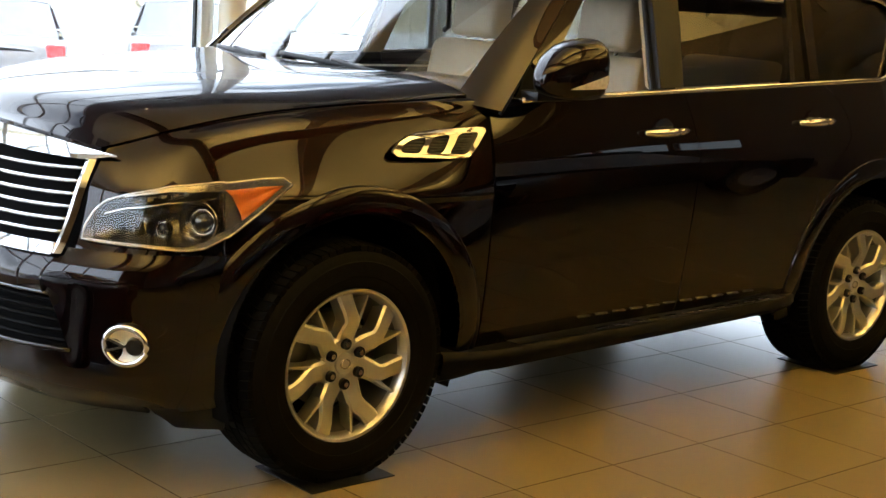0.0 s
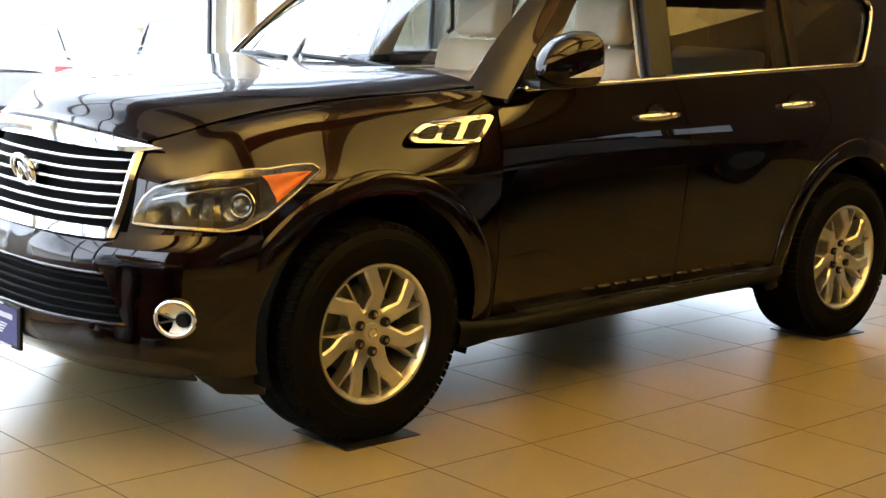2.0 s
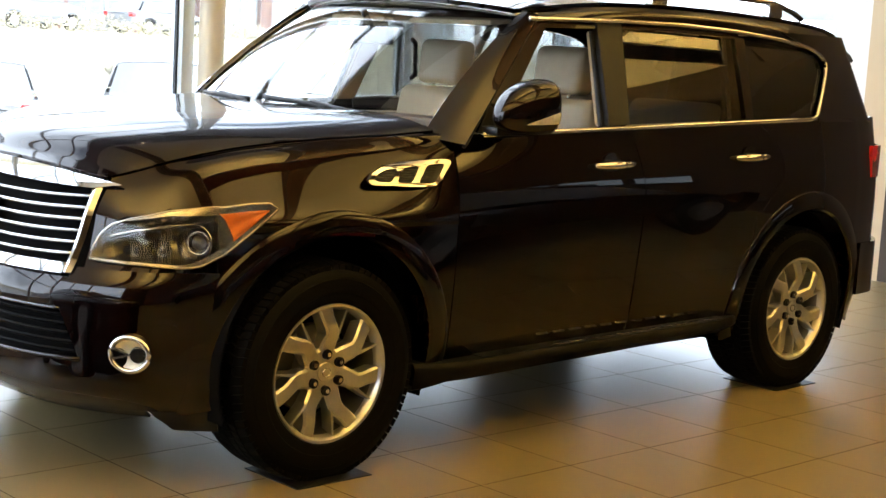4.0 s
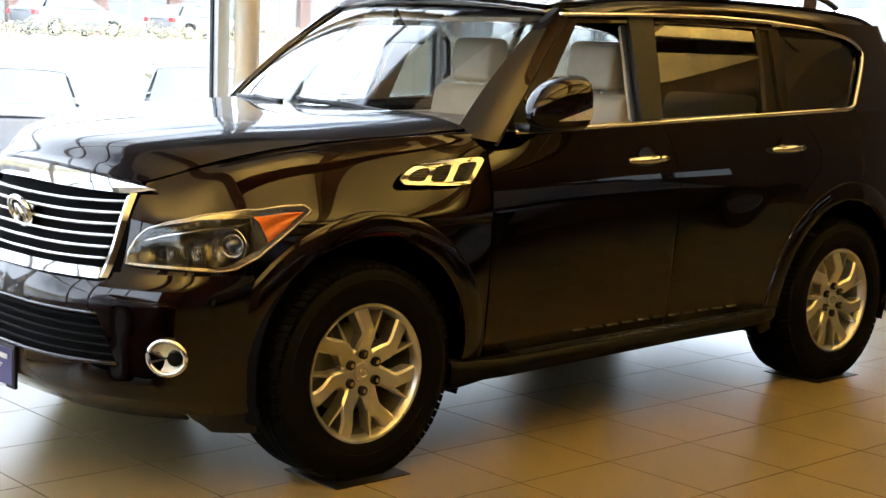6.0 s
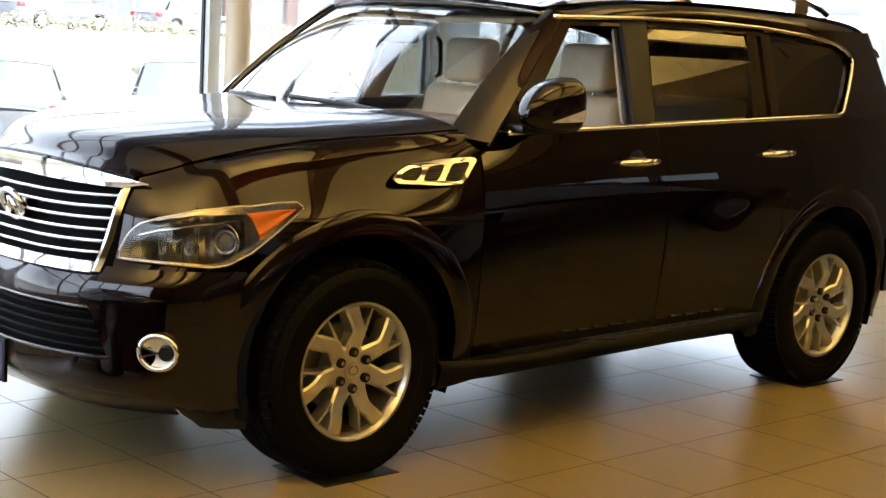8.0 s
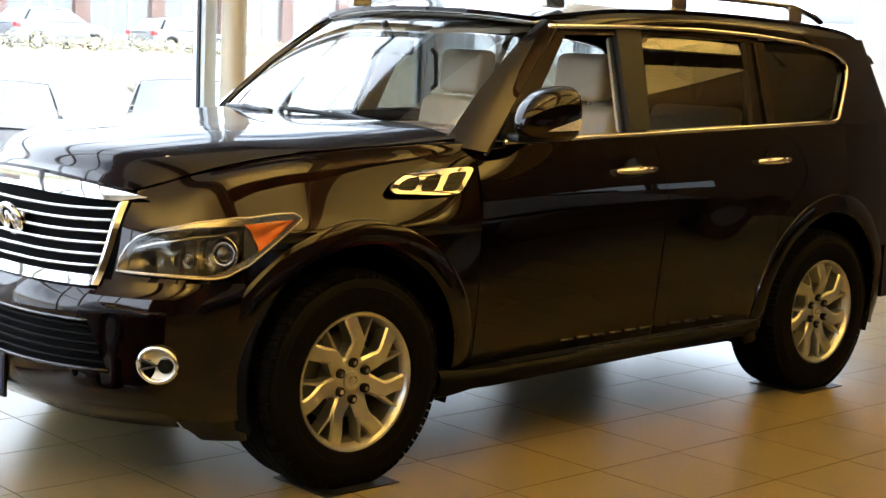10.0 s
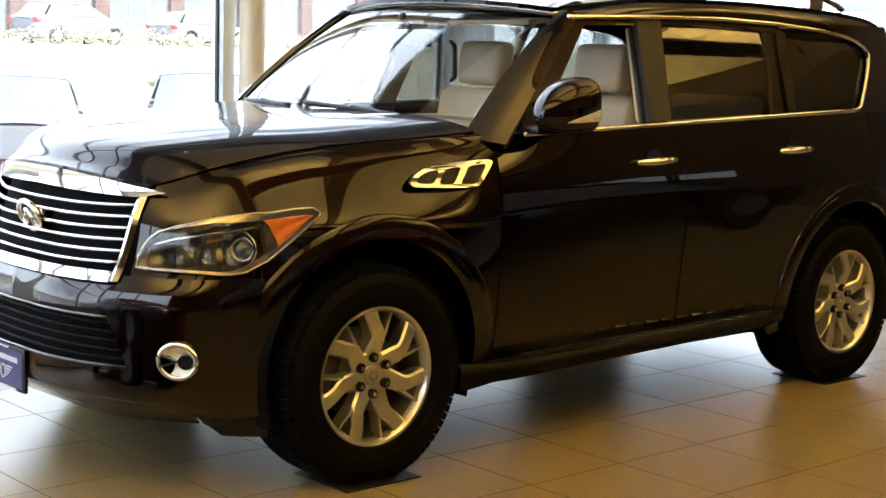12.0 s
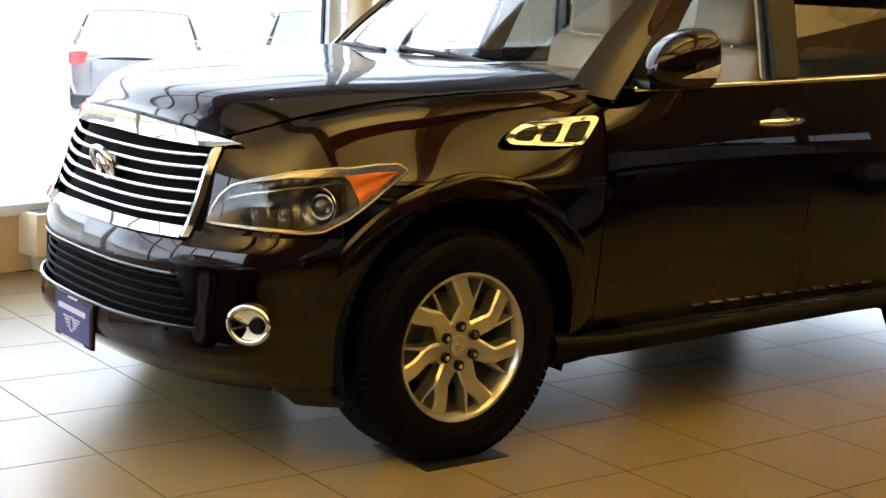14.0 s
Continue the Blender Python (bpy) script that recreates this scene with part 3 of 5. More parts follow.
def lamp_low(q):
    return float(np.interp(q, [0.47, 0.52, 0.66, 0.82, 0.90, 1.0, 1.2, 1.40], [0.828, 0.824, 0.820, 0.816, 0.824, 0.862, 0.943, 1.026]))


HOLE_Q, HOLE_Z = np.linspace(0.47, 1.0, 54), np.linspace(0.80, 1.06, 27)
HOLE = np.array([[nose_point(q, z) for q in HOLE_Q] for z in HOLE_Z])


def lamp_hole(c):
    """Leaves out the fender skin behind the headlamp glass."""
    row = HOLE[int(np.clip(round((c[2] - 0.80) / 0.01), 0, 26))]
    q = HOLE_Q[np.argmin(np.hypot(row[:, 0] - c[0], row[:, 1] + abs(c[1])))]
    return not (0.495 < q < 0.97 and lamp_low(q) + 0.014 < c[2] < lamp_top(q) - 0.014)


def fender_skin(c):
    """Clear of the headlamp and of the wheel opening."""
    return lamp_hole(c) and math.hypot(c[0] - AXLE_F - 0.02, c[2] - 0.425) > 0.53


for s in (-1, 1):
    g = []
    for f in np.linspace(0, 1, 72):
        q = 0.455 + 0.545 * f
        e = cr(SEAM, np.array([0.265 * f]))[0]
        a = np.array([e[0], -e[1] - 0.003, e[2]])
        row = []
        k = min(1, max(0, (f - 0.35) / 0.65))
        k = k * k * (3 - 2 * k)
        for z in (0.80, 0.87, 0.94, 1.0):
            p = nose_point(q, z)
            x = p[0] + (-0.455 - nose_point(1.0, z)[0]) * f * f
            row.append(p * (1 - k) + side_at(max(x, -0.62), z) * k)
        xa = max(-0.62, e[0] + (-0.455 - SEAM_END) * f * f)
        row.append((row[-1] * 0.5 + a * 0.5 + np.array([-0.002, -0.003, 0.005])) * (1 - k) + side_point(xa, 0.93) * k)
        row.append(a * (1 - k) + side_point(xa, 0.999) * k)
        g.append(cr(row, np.linspace(0, 1, 50)))
    for f in np.linspace(0, 1, 70)[1:]:
        row = []
        for z, v in ((0.80, 0.46), (0.87, 0.52), (0.94, 0.60), (1.0, 0.67), (None, 0.93), (None, 0.999)):
            x = -0.455 + (seam_front(v) - G + 0.455) * f
            row.append(side_at(x, z) if z else side_point(x, v))
        g.append(cr(row, np.linspace(0, 1, 50)))
    sheet("front_fender", np.array(g) * np.array([1, -s, 1]), PAINT, car, "", fender_skin, 0.006, flip=s > 0)

# corner between hood, fender and windscreen pillar
for s in (-1, 1):
    g = []
    for x in np.linspace(0.34, 0.70, 16):
        b = side_point(x, 0.999)
        a = np.array([x, -float(np.interp(x, [0.34, 0.55, 0.70], [0.838, 0.874, 0.886])), float(np.interp(x, [0.34, 0.55, 0.70], [1.272, 1.297, 1.318]))])
        g.append(cr([a, (a + b) / 2 + np.array([0, 0, 0.003]), b], np.linspace(0, 1, 6)))
    sheet("cowl_corner", np.array(g) * np.array([1, -s, 1]), PAINT, car, "", None, 0.0, flip=s > 0)

# windscreen
def screen_point(u, w):
    k = abs(w) ** 2.2
    b = np.array([0.33 + 0.245 * k, 0.832 * w, 1.350 - 0.036 * k])
    t = np.array([1.02 + 0.150 * k, 0.732 * w, 1.828 - 0.044 * k])
    return b + (t - b) * u + np.array([-0.018, 0, 0.018]) * 4 * u * (1 - u)


sheet("windscreen", np.array([[screen_point(u, w) for w in np.linspace(-1, 1, 41)] for u in np.linspace(0, 1, 24)]), GLASS_SCREEN, car, "clear windscreen glass").visible_shadow = False


tube("windscreen_header", [screen_point(1.0, w) + np.array([-0.004, 0, 0.005]) for w in np.linspace(-1, 1, 31)], 0.007, CHROME_DULL, car, "satin trim above the windscreen", 6)


# side glass plane
def gy(x, z):
    lean = 0.965 - 0.37 * (z - 1.33) - 0.10 * max(0, x - 2.9) ** 2
    return lean


def glass_at(s, off=0.0):
    return lambda a, b, d: (a, s * (gy(a, b) + off - d), b)


ROOF_X = [0.98, 1.5, 2.1, 2.7, 3.2, 3.54, 3.74]
ROOF_C = [1.831, 1.898, 1.932, 1.932, 1.917, 1.885, 1.815]
ROOF_E = [1.796, 1.850, 1.868, 1.863, 1.845, 1.812, 1.74]
for_w = [0.71, 0.748, 0.760, 0.760, 0.750, 0.725, 0.69]


def roof_point(u, w):
    a = np.array([u])
    x = cr(np.array(ROOF_X)[:, None], a)[0][0]
    c = cr(np.array(ROOF_C)[:, None], a)[0][0]
    e = cr(np.array(ROOF_E)[:, None], a)[0][0]
    h = cr(np.array(for_w)[:, None], a)[0][0]
    xx = x + 0.16 * w * w * (1 - u) ** 2 - 0.0
    return np.array([xx, w * h, e + (c - e) * (1 - abs(w) ** 2.4)])


sheet("roof", np.array([[roof_point(u, w) for w in np.linspace(-1, 1, 41)] for u in np.linspace(0, 1, 50)]), PAINT, car, "", None, 0.02, flip=True)
UP_X = [1.13, 1.45, 1.75, 2.15, 2.6, 3.0, 3.16, 3.30, 3.365]
UP_Z = [1.775, 1.785, 1.795, 1.80, 1.79, 1.765, 1.735, 1.685, 1.62]


def upper_z(x):
    return float(np.interp(x, UP_X, UP_Z))


for s in (-1, 1):
    F = glass_at(s)
    # roof rail band between glass and roof
    g = []
    for u in np.linspace(0.02, 1, 60):
        r = roof_point(u, 1.0)
        x = r[0]
        z = upper_z(x) if x < 3.1 else upper_z(3.1) - 0.1 * (x - 3.1)
        b = np.array([x, gy(x, z) + 0.006, z])
        m = (np.array([r[0], r[1], r[2]]) + b) / 2 + np.array([0, 0.012, 0.01])
        g.append(cr([r, m, b], np.linspace(0, 1, 7)))
    sheet("roof_side", np.array(g) * np.array([1, s, 1]), PAINT, car, "", None, 0.015, flip=s < 0)
    # rear pillar
    g = []
    for z in np.linspace(1.36, 1.80, 24):
        fz = (z - 1.36) / 0.44
        x0 = float(np.interp(z, [1.36, 1.41, 1.5, 1.62, 1.69, 1.74, 1.80], [3.15, 3.19, 3.265, 3.36, 3.345, 3.20, 3.0]))
        x1 = 3.86 - 0.12 * fz
        row = [np.array([x, gy(x, z) + 0.004, z]) for x in np.linspace(x0, x1 - 0.12, 14)]
        row += [np.array([x1 - 0.065, gy(x1, z) - 0.022, z]), np.array([x1 - 0.02, gy(x1, z) - 0.06, z]), np.array([x1 + 0.01, gy(x1, z) - 0.13, z]), np.array([x1 + 0.03, gy(x1, z) - 0.25, z])]
        g.append(row)
    sheet("rear_pillar", np.array(g) * np.array([1, s, 1]), PAINT, car, "", None, 0.015, flip=s > 0)
    # glass panes
    zb = lambda x: belt_z(x) + 0.012
    if s > 0:
        slab("front_door_glass", [(0.80, zb(0.8)), (1.53, zb(1.53)), (1.59, 1.755), (1.21, 1.745)], glass_at(s, -0.02), 0.005, GLASS_CLEAR, car, "clear front door window").visible_shadow = False
    bow = []
    for u in np.linspace(0, 1, 14):
        row = []
        for w in np.linspace(0, 1, 14):
            x = (1.66 + 0.74 * u) * (1 - w) + (1.74 + 0.75 * u) * w
            z = zb(1.66 + 0.74 * u) * (1 - w) + (1.765 - 0.01 * u) * w
            row.append((x, s * (gy(x, z) - 0.012 + 0.016 * 4 * w * (1 - w)), z))
        bow.append(row)
    sheet("rear_door_glass", np.array(bow), GLASS_TINT, car, "dark privacy glass", None, 0.004, flip=s > 0)
    slab("vent_glass", [(2.425, zb(2.42)), (2.545, zb(2.54)), (2.60, 1.752), (2.515, 1.755)], glass_at(s, -0.012), 0.005, GLASS_TINT, car, "dark privacy glass")
    slab("quarter_glass", [(2.60, zb(2.6)), (3.11, 1.372), (3.155, 1.392), (3.195, 1.44), (3.27, 1.53), (3.35, 1.63), (3.33, 1.68), (3.22, 1.725), (3.0, 1.75), (2.66, 1.755)], glass_at(s, -0.010), 0.005, GLASS_TINT, car, "dark privacy glass")
    # door frames and pillars
    g = []
    for u in np.linspace(-0.09, 1.0, 28):
        p0 = screen_point(u, s * 1.0)
        x2, z2 = 0.66 + 0.53 * u, 1.292 + 0.488 * u
        p2 = np.array([x2, s * (gy(x2, z2) + 0.004), z2])
        g.append(cr([p0 + np.array([0.0, s * 0.004, 0.004]), (p0 + p2) / 2 + np.array([-0.010, s * 0.012, 0.004]), p2], np.linspace(0, 1, 9)))
    tube("pillar_seal", [tuple(r[-1] + np.array([-0.006, s * 0.002, 0.004])) for r in g], 0.009, BLACK, car, "black rubber pillar seal", 6)
    sheet("a_pillar", np.array(g), PAINT, car, "", None, 0.02, flip=s > 0)
    slab("door_frame_front", [(0.68, zb(0.68)), (0.82, zb(0.82)), (1.23, 1.745), (1.56, 1.752), (1.56, 1.785), (1.18, 1.775)], glass_at(s, 0.002), 0.03, PAINT, car, "", False, 0.003)
    slab("b_pillar", [(1.515, zb(1.5)), (1.66, zb(1.66)), (1.745, 1.785), (1.575, 1.785)], glass_at(s, 0.002), 0.03, BLACK, car, "satin black door pillar", False, 0.003)
    slab("door_frame_rear", [(1.73, 1.757), (2.1, 1.765), (2.5, 1.755), (2.63, 1.75), (2.63, 1.785), (2.1, 1.797), (1.745, 1.785)], glass_at(s, 0.001), 0.03, PAINT, car, "", False, 0.003)
    slab("divider_bar", [(2.39, zb(2.4)), (2.43, zb(2.43)), (2.52, 1.755), (2.48, 1.755)], glass_at(s, 0.0), 0.025, GLOSSBLACK, car, "", False, 0.003)
    slab("c_pillar", [(2.54, zb(2.54)), (2.61, zb(2.6)), (2.67, 1.76), (2.59, 1.76)], glass_at(s, 0.002), 0.03, PAINT, car, "", False, 0.003)
    # chrome belt line and upper line in one loop
    low = [(x, s * (gy(x, belt_z(x)) + 0.012), belt_z(x)) for x in np.linspace(0.72, 3.0, 30)]
    bend = cr([(3.02, 1.3735), (3.10, 1.378), (3.155, 1.393), (3.195, 1.43), (3.285, 1.53), (3.365, 1.635), (3.345, 1.69), (3.24, 1.732), (3.08, 1.757)], np.linspace(0, 1, 46))
    up = [(x, s * (gy(x, upper_z(x)) + 0.014), upper_z(x)) for x in np.linspace(3.05, 1.13, 26)]
    loop = low + [(x, s * (gy(x, z) + 0.012), z) for x, z in bend] + up
    tube("window_chrome_trim", loop, 0.011, CHROME, car, "bright chrome window trim", 8)
    tube("windscreen_trim", [screen_point(u, s * 1.0) + np.array([-0.004, s * 0.002, 0.004]) for u in np.linspace(0, 1, 20)], 0.008, GLOSSBLACK, car)

# tail
sheet("tailgate", patch([[(4.03 - 0.05 * (y / 0.72) ** 2 - 0.38 * max(0, z - 1.25), y * (1 - 0.22 * max(0, z - 1.25)), z) for y in (-0.74, -0.4, 0, 0.4, 0.74)] for z in (0.5, 0.8, 1.1, 1.25, 1.42, 1.6, 1.80)], 30, 20), PAINT, car, "", None, 0.02)
sheet("rear_bumper", patch([[(3.62, -0.972, z), (3.86, -0.915, z), (4.08 + dx, -0.72, z), (4.18 + dx, -0.3, z), (4.19 + dx, 0.0, z), (4.18 + dx, 0.3, z), (4.08 + dx, 0.72, z), (3.86, 0.915, z), (3.62, 0.972, z)] for z, dx in ((0.44, -0.10), (0.50, -0.02), (0.60, 0.0), (0.72, -0.03))], 14, 60), PAINT, car, "", None, 0.02)

for s in (-1, 1):
    # wheel arch flares and liners
    for ax in (AXLE_F, AXLE_R):
        rows = []
        for a in np.linspace(radians(-14), radians(194), 60):
            ring = []
            for r, o in ((0.592, -0.008), (0.588, 0.006), (0.576, 0.012), (0.53, 0.015), (0.502, 0.013), (0.493, 0.002), (0.493, -0.10)):
                x, z = ax + 0.02 + r * math.cos(a), 0.425 + r * math.sin(a)
                y = -side_y(min(max(x, -0.46), 4.1), min(max(z, 0.33), 1.0))
                if x < -0.46:
                    y -= 0.7 * (-0.46 - x)
                ring.append((x, s * (y + o), z))
            rows.append(ring)
        sheet("wheel_arch_flare", np.array(rows), PAINT, car, "", None, 0.0, flip=s < 0)
        lin = [[(ax + 0.02 + r * math.cos(a), s * y, 0.425 + r * math.sin(a)) for r, y in ((0.50, 0.95), (0.50, 0.6), (0.2, 0.58))] for a in np.linspace(radians(-20), radians(200), 40)]
        sheet("wheel_arch_liner", np.array(lin), UNDER, car, "black wheel arch liner", None, 0.0)
    # running board
    rows = []
    for x in np.linspace(0.46, 2.60, 48):
        f = (x - 0.46) / 2.14
        end = min(1, min(f, 1 - f) / 0.10) ** 0.6
        out, top, low = 0.945 + 0.085 * end, 0.385 + 0.028 * f, 0.268 + 0.052 * f + 0.035 * min(1, f / 0.07)
        rows.append([(x, s * 0.86, top), (x, s * (out - 0.012), top), (x, s * out, top - 0.012), (x, s * (out + 0.004), top - 0.035), (x, s * (out - 0.012), low + 0.008), (x, s * (out - 0.03), low), (x, s * 0.80, low + 0.01)])
    sheet("running_board", np.array(rows), BOARD, car, "dark ribbed running board", None, 0.0, flip=s > 0)
    treads = box_bm(0.78, 2.44, -0.045, 0.045, 0, 0.004)
    for v in treads.verts:
        v.co = Vector((v.co.x, s * (0.965 + v.co.y), 0.386 + v.co.z + 0.0131 * (v.co.x - 0.46)))
    part("tread_strip", treads, BLACK, car, "black ribbed tread strip")


# wheels
def arm_bm(pts, ya, depth):
    """A spoke arm: rows of (radius, angle in degrees, half width, face height), a raised face over a wider foot."""
    bm = bmesh.new()
    rows = []
    for k, (r, a, w, h) in enumerate(pts):
        c = Vector((r * math.cos(radians(a)), 0, r * math.sin(radians(a))))
        n = pts[min(k + 1, len(pts) - 1)], pts[max(k - 1, 0)]
        p1 = Vector((n[0][0] * math.cos(radians(n[0][1])), 0, n[0][0] * math.sin(radians(n[0][1]))))
        p0 = Vector((n[1][0] * math.cos(radians(n[1][1])), 0, n[1][0] * math.sin(radians(n[1][1]))))
        d = (p1 - p0).normalized()
        t = Vector((-d.z, 0, d.x))
        rows.append([bm.verts.new(c + t * (w * q) + Vector((0, y, 0))) for q, y in ((-1.02, ya + depth), (-1.0, -h + 0.008), (-0.72, -h), (0.72, -h), (1.0, -h + 0.008), (1.02, ya + depth))])
    for a, b in zip(rows, rows[1:]):
        for q in range(5):
            bm.faces.new((a[q], a[q + 1], b[q + 1], b[q]))
    bm.faces.new(rows[0])
    bm.faces.new(rows[-1][::-1])
    return bm


def mesh_of(bm, name, mat, smooth=True):
    bmesh.ops.recalc_face_normals(bm, faces=bm.faces)
    me = bpy.data.meshes.new(name)
    bm.to_mesh(me)
    bm.free()
    me.materials.append(mat)
    if smooth:
        me.shade_smooth()
        me.set_sharp_from_angle(angle=radians(30))
    return me


def spoke_mesh():
    a = arm_bm([(0.06, 4, 0.040, 0.092), (0.092, 2.5, 0.037, 0.098), (0.115, 0.2, 0.035, 0.104), (0.135, -1.2, 0.034, 0.110), (0.152, -0.6, 0.032, 0.115), (0.168, 2.2, 0.029, 0.118), (0.186, 5.2, 0.028, 0.119), (0.205, 7.6, 0.029, 0.118), (0.228, 9.4, 0.031, 0.115), (0.253, 10.5, 0.034, 0.110)], 0.0, -0.055)
    b = arm_bm([(0.105, -2, 0.026, 0.098), (0.130, -6, 0.020, 0.106), (0.150, -9, 0.0135, 0.109), (0.172, -11, 0.0085, 0.111), (0.21, -12, 0.006, 0.112), (0.255, -12.5, 0.0045, 0.113)], 0.0, -0.055)
    tmp = bpy.data.meshes.new("tmp")
    b.to_mesh(tmp)
    b.free()
    a.from_mesh(tmp)
    bpy.data.meshes.remove(tmp)
    return mesh_of(a, "spoke", ALLOY)


SPOKE = spoke_mesh()
bm = bmesh.new()
bmesh.ops.create_cone(bm, cap_ends=True, segments=6, radius1=0.0115, radius2=0.010, depth=0.022, matrix=Matrix.Rotation(radians(90), 4, "X"))
LUG = mesh_of(bm, "lug_nut", CHROME_DULL)
# Flat black disc that paints in the shade of each lug hole.
bm = bmesh.new()
bmesh.ops.create_cone(bm, cap_ends=True, segments=20, radius1=0.019, radius2=0.019, depth=0.02, matrix=Matrix.Rotation(radians(90), 4, "X"))
LUG_SHADE = mesh_of(bm, "lug_shade_disc", BLACK)


def tread_mesh():
    verts, faces = [], []
    n = 78

    def blk(a0, a1, y0, y1, r0, r1, skew):
        i = len(verts)
        for r in (r0, r1):
            for a, y in ((a0, y0), (a1, y0), (a1 + skew, y1), (a0 + skew, y1)):
                rr = r - (0.009 if y < -0.115 or y > 0.14 else 0.002 if abs(y) > 0.10 else 0)
                verts.append((rr * math.cos(a), y, rr * math.sin(a)))
        faces.extend([(i + 4, i + 5, i + 6, i + 7), (i, i + 1, i + 5, i + 4), (i + 1, i + 2, i + 6, i + 5), (i + 2, i + 3, i + 7, i + 6), (i + 3, i, i + 4, i + 7)])

    st = 2 * math.pi / n
    for k in range(n):
        a = k * st
        for y0, y1, sk in ((-0.122, -0.075, 0.25), (-0.068, -0.028, -0.3), (-0.02, 0.02, 0.3), (0.028, 0.068, -0.3), (0.075, 0.115, 0.25), (0.120, 0.152, 0.2)):
            blk(a, a + st * 0.84, y0, y1, 0.402, 0.421, sk * st)
    me = bpy.data.meshes.new("tread")
    me.from_pydata(verts, [], faces)
    me.materials.append(RUBBER)
    return me


TREAD = tread_mesh()


def child(name, me, parent, m):
    ob = new(name, me)
    ob.parent = parent
    ob.matrix_basis = m
    return ob


def wheel(ax, s, spin):
    w = lathe("wheel", [(0.262, -0.108), (0.268, -0.122), (0.265, -0.128), (0.256, -0.125), (0.247, -0.112), (0.240, -0.088)], ALLOY, car, "silver alloy wheel with seven split spokes", 96)
    w.matrix_basis = Matrix.Translation((ax, s * 0.86, HUB_Z)) @ (Matrix.Identity(4) if s < 0 else Matrix.Rotation(math.pi, 4, "Z"))
    lathe("tyre", [(0.262, 0.13), (0.268, 0.155), (0.30, 0.165), (0.345, 0.166), (0.380, 0.158), (0.397, 0.143), (0.403, 0.12), (0.405, 0.05), (0.405, -0.05), (0.403, -0.10), (0.397, -0.118),
                   (0.378, -0.130), (0.362, -0.1345), (0.360, -0.1375), (0.345, -0.139), (0.31, -0.1385), (0.308, -0.136), (0.285, -0.134), (0.272, -0.130), (0.262, -0.115)], RUBBER, w, "black tyre", 96)
    child("tread", TREAD, w, Matrix.Identity(4))["label"] = "blocky black tyre tread"
    lathe("barrel", [(0.240, -0.088), (0.230, -0.06), (0.225, -0.02), (0.225, 0.10), (0.262, 0.13)], DARKENED_ALLOY, w, "inner wheel barrel with its shade put into the colour", 64)
    lathe("brake_disc", [(0.05, -0.01), (0.168, -0.01), (0.17, 0.0), (0.17, 0.02), (0.05, 0.02)], DARKENED_ALLOY, w, "grey steel brake disc", 48)
    lathe("wheel_back", [(0.0, 0.06), (0.225, 0.06)], UNDER, w, "", 32)
    part("brake_caliper", box_bm(0.09, 0.185, -0.035, 0.05, -0.09, 0.09, 0.02), BLACK, w, "", True)
    lathe("hub", [(0.0, -0.088), (0.05, -0.09), (0.088, -0.094), (0.098, -0.085), (0.10, -0.03), (0.09, 0.02)], ALLOY, w, "", 48)
    lathe("centre_cap", [(0.0, -0.1005), (0.03, -0.1005), (0.036, -0.099), (0.038, -0.095), (0.038, -0.08)], ALLOY, w, "silver centre cap", 40)
    r = [Vector((0.020 * math.cos(a), -0.1015, 0.016 * math.sin(a))) for a in np.linspace(radians(100), radians(440), 24)]
    tube("cap_mark", r, 0.0022, CHROME_DULL, w, "", 6)
    for k in range(7):
        child("spoke", SPOKE, w, Matrix.Rotation(radians(spin) - 2 * math.pi * k / 7, 4, "Y"))
    for k in range(6):
        a = radians(90 + 60 * k)
        p = Vector((0.07 * math.cos(a), 0, 0.07 * math.sin(a)))
        child("lug_shade_disc", LUG_SHADE, w, Matrix.Translation(p + Vector((0, -0.0965, 0))))
        child("lug_nut", LUG, w, Matrix.Translation(p + Vector((0, -0.102, 0))))
    return w


# in the wheel's own frame turning about +y carries +x towards -z
for ax, spin in ((AXLE_F, -85), (AXLE_R, -82)):
    for s in (-1, 1):
        wheel(ax, s, spin)


# ---- nose details ----
LAMP_DARK = material("headlamp_bowl", (0.11, 0.105, 0.09), 0.18, 0.7, 0.5, 0.06, 9)
PROJECTOR = material("projector_glass", (0.05, 0.05, 0.05), 0.03, 0.3, 1.0)
LAMP_GLASS = clear("headlamp_glass", (0.95, 0.94, 0.90), 0.05)


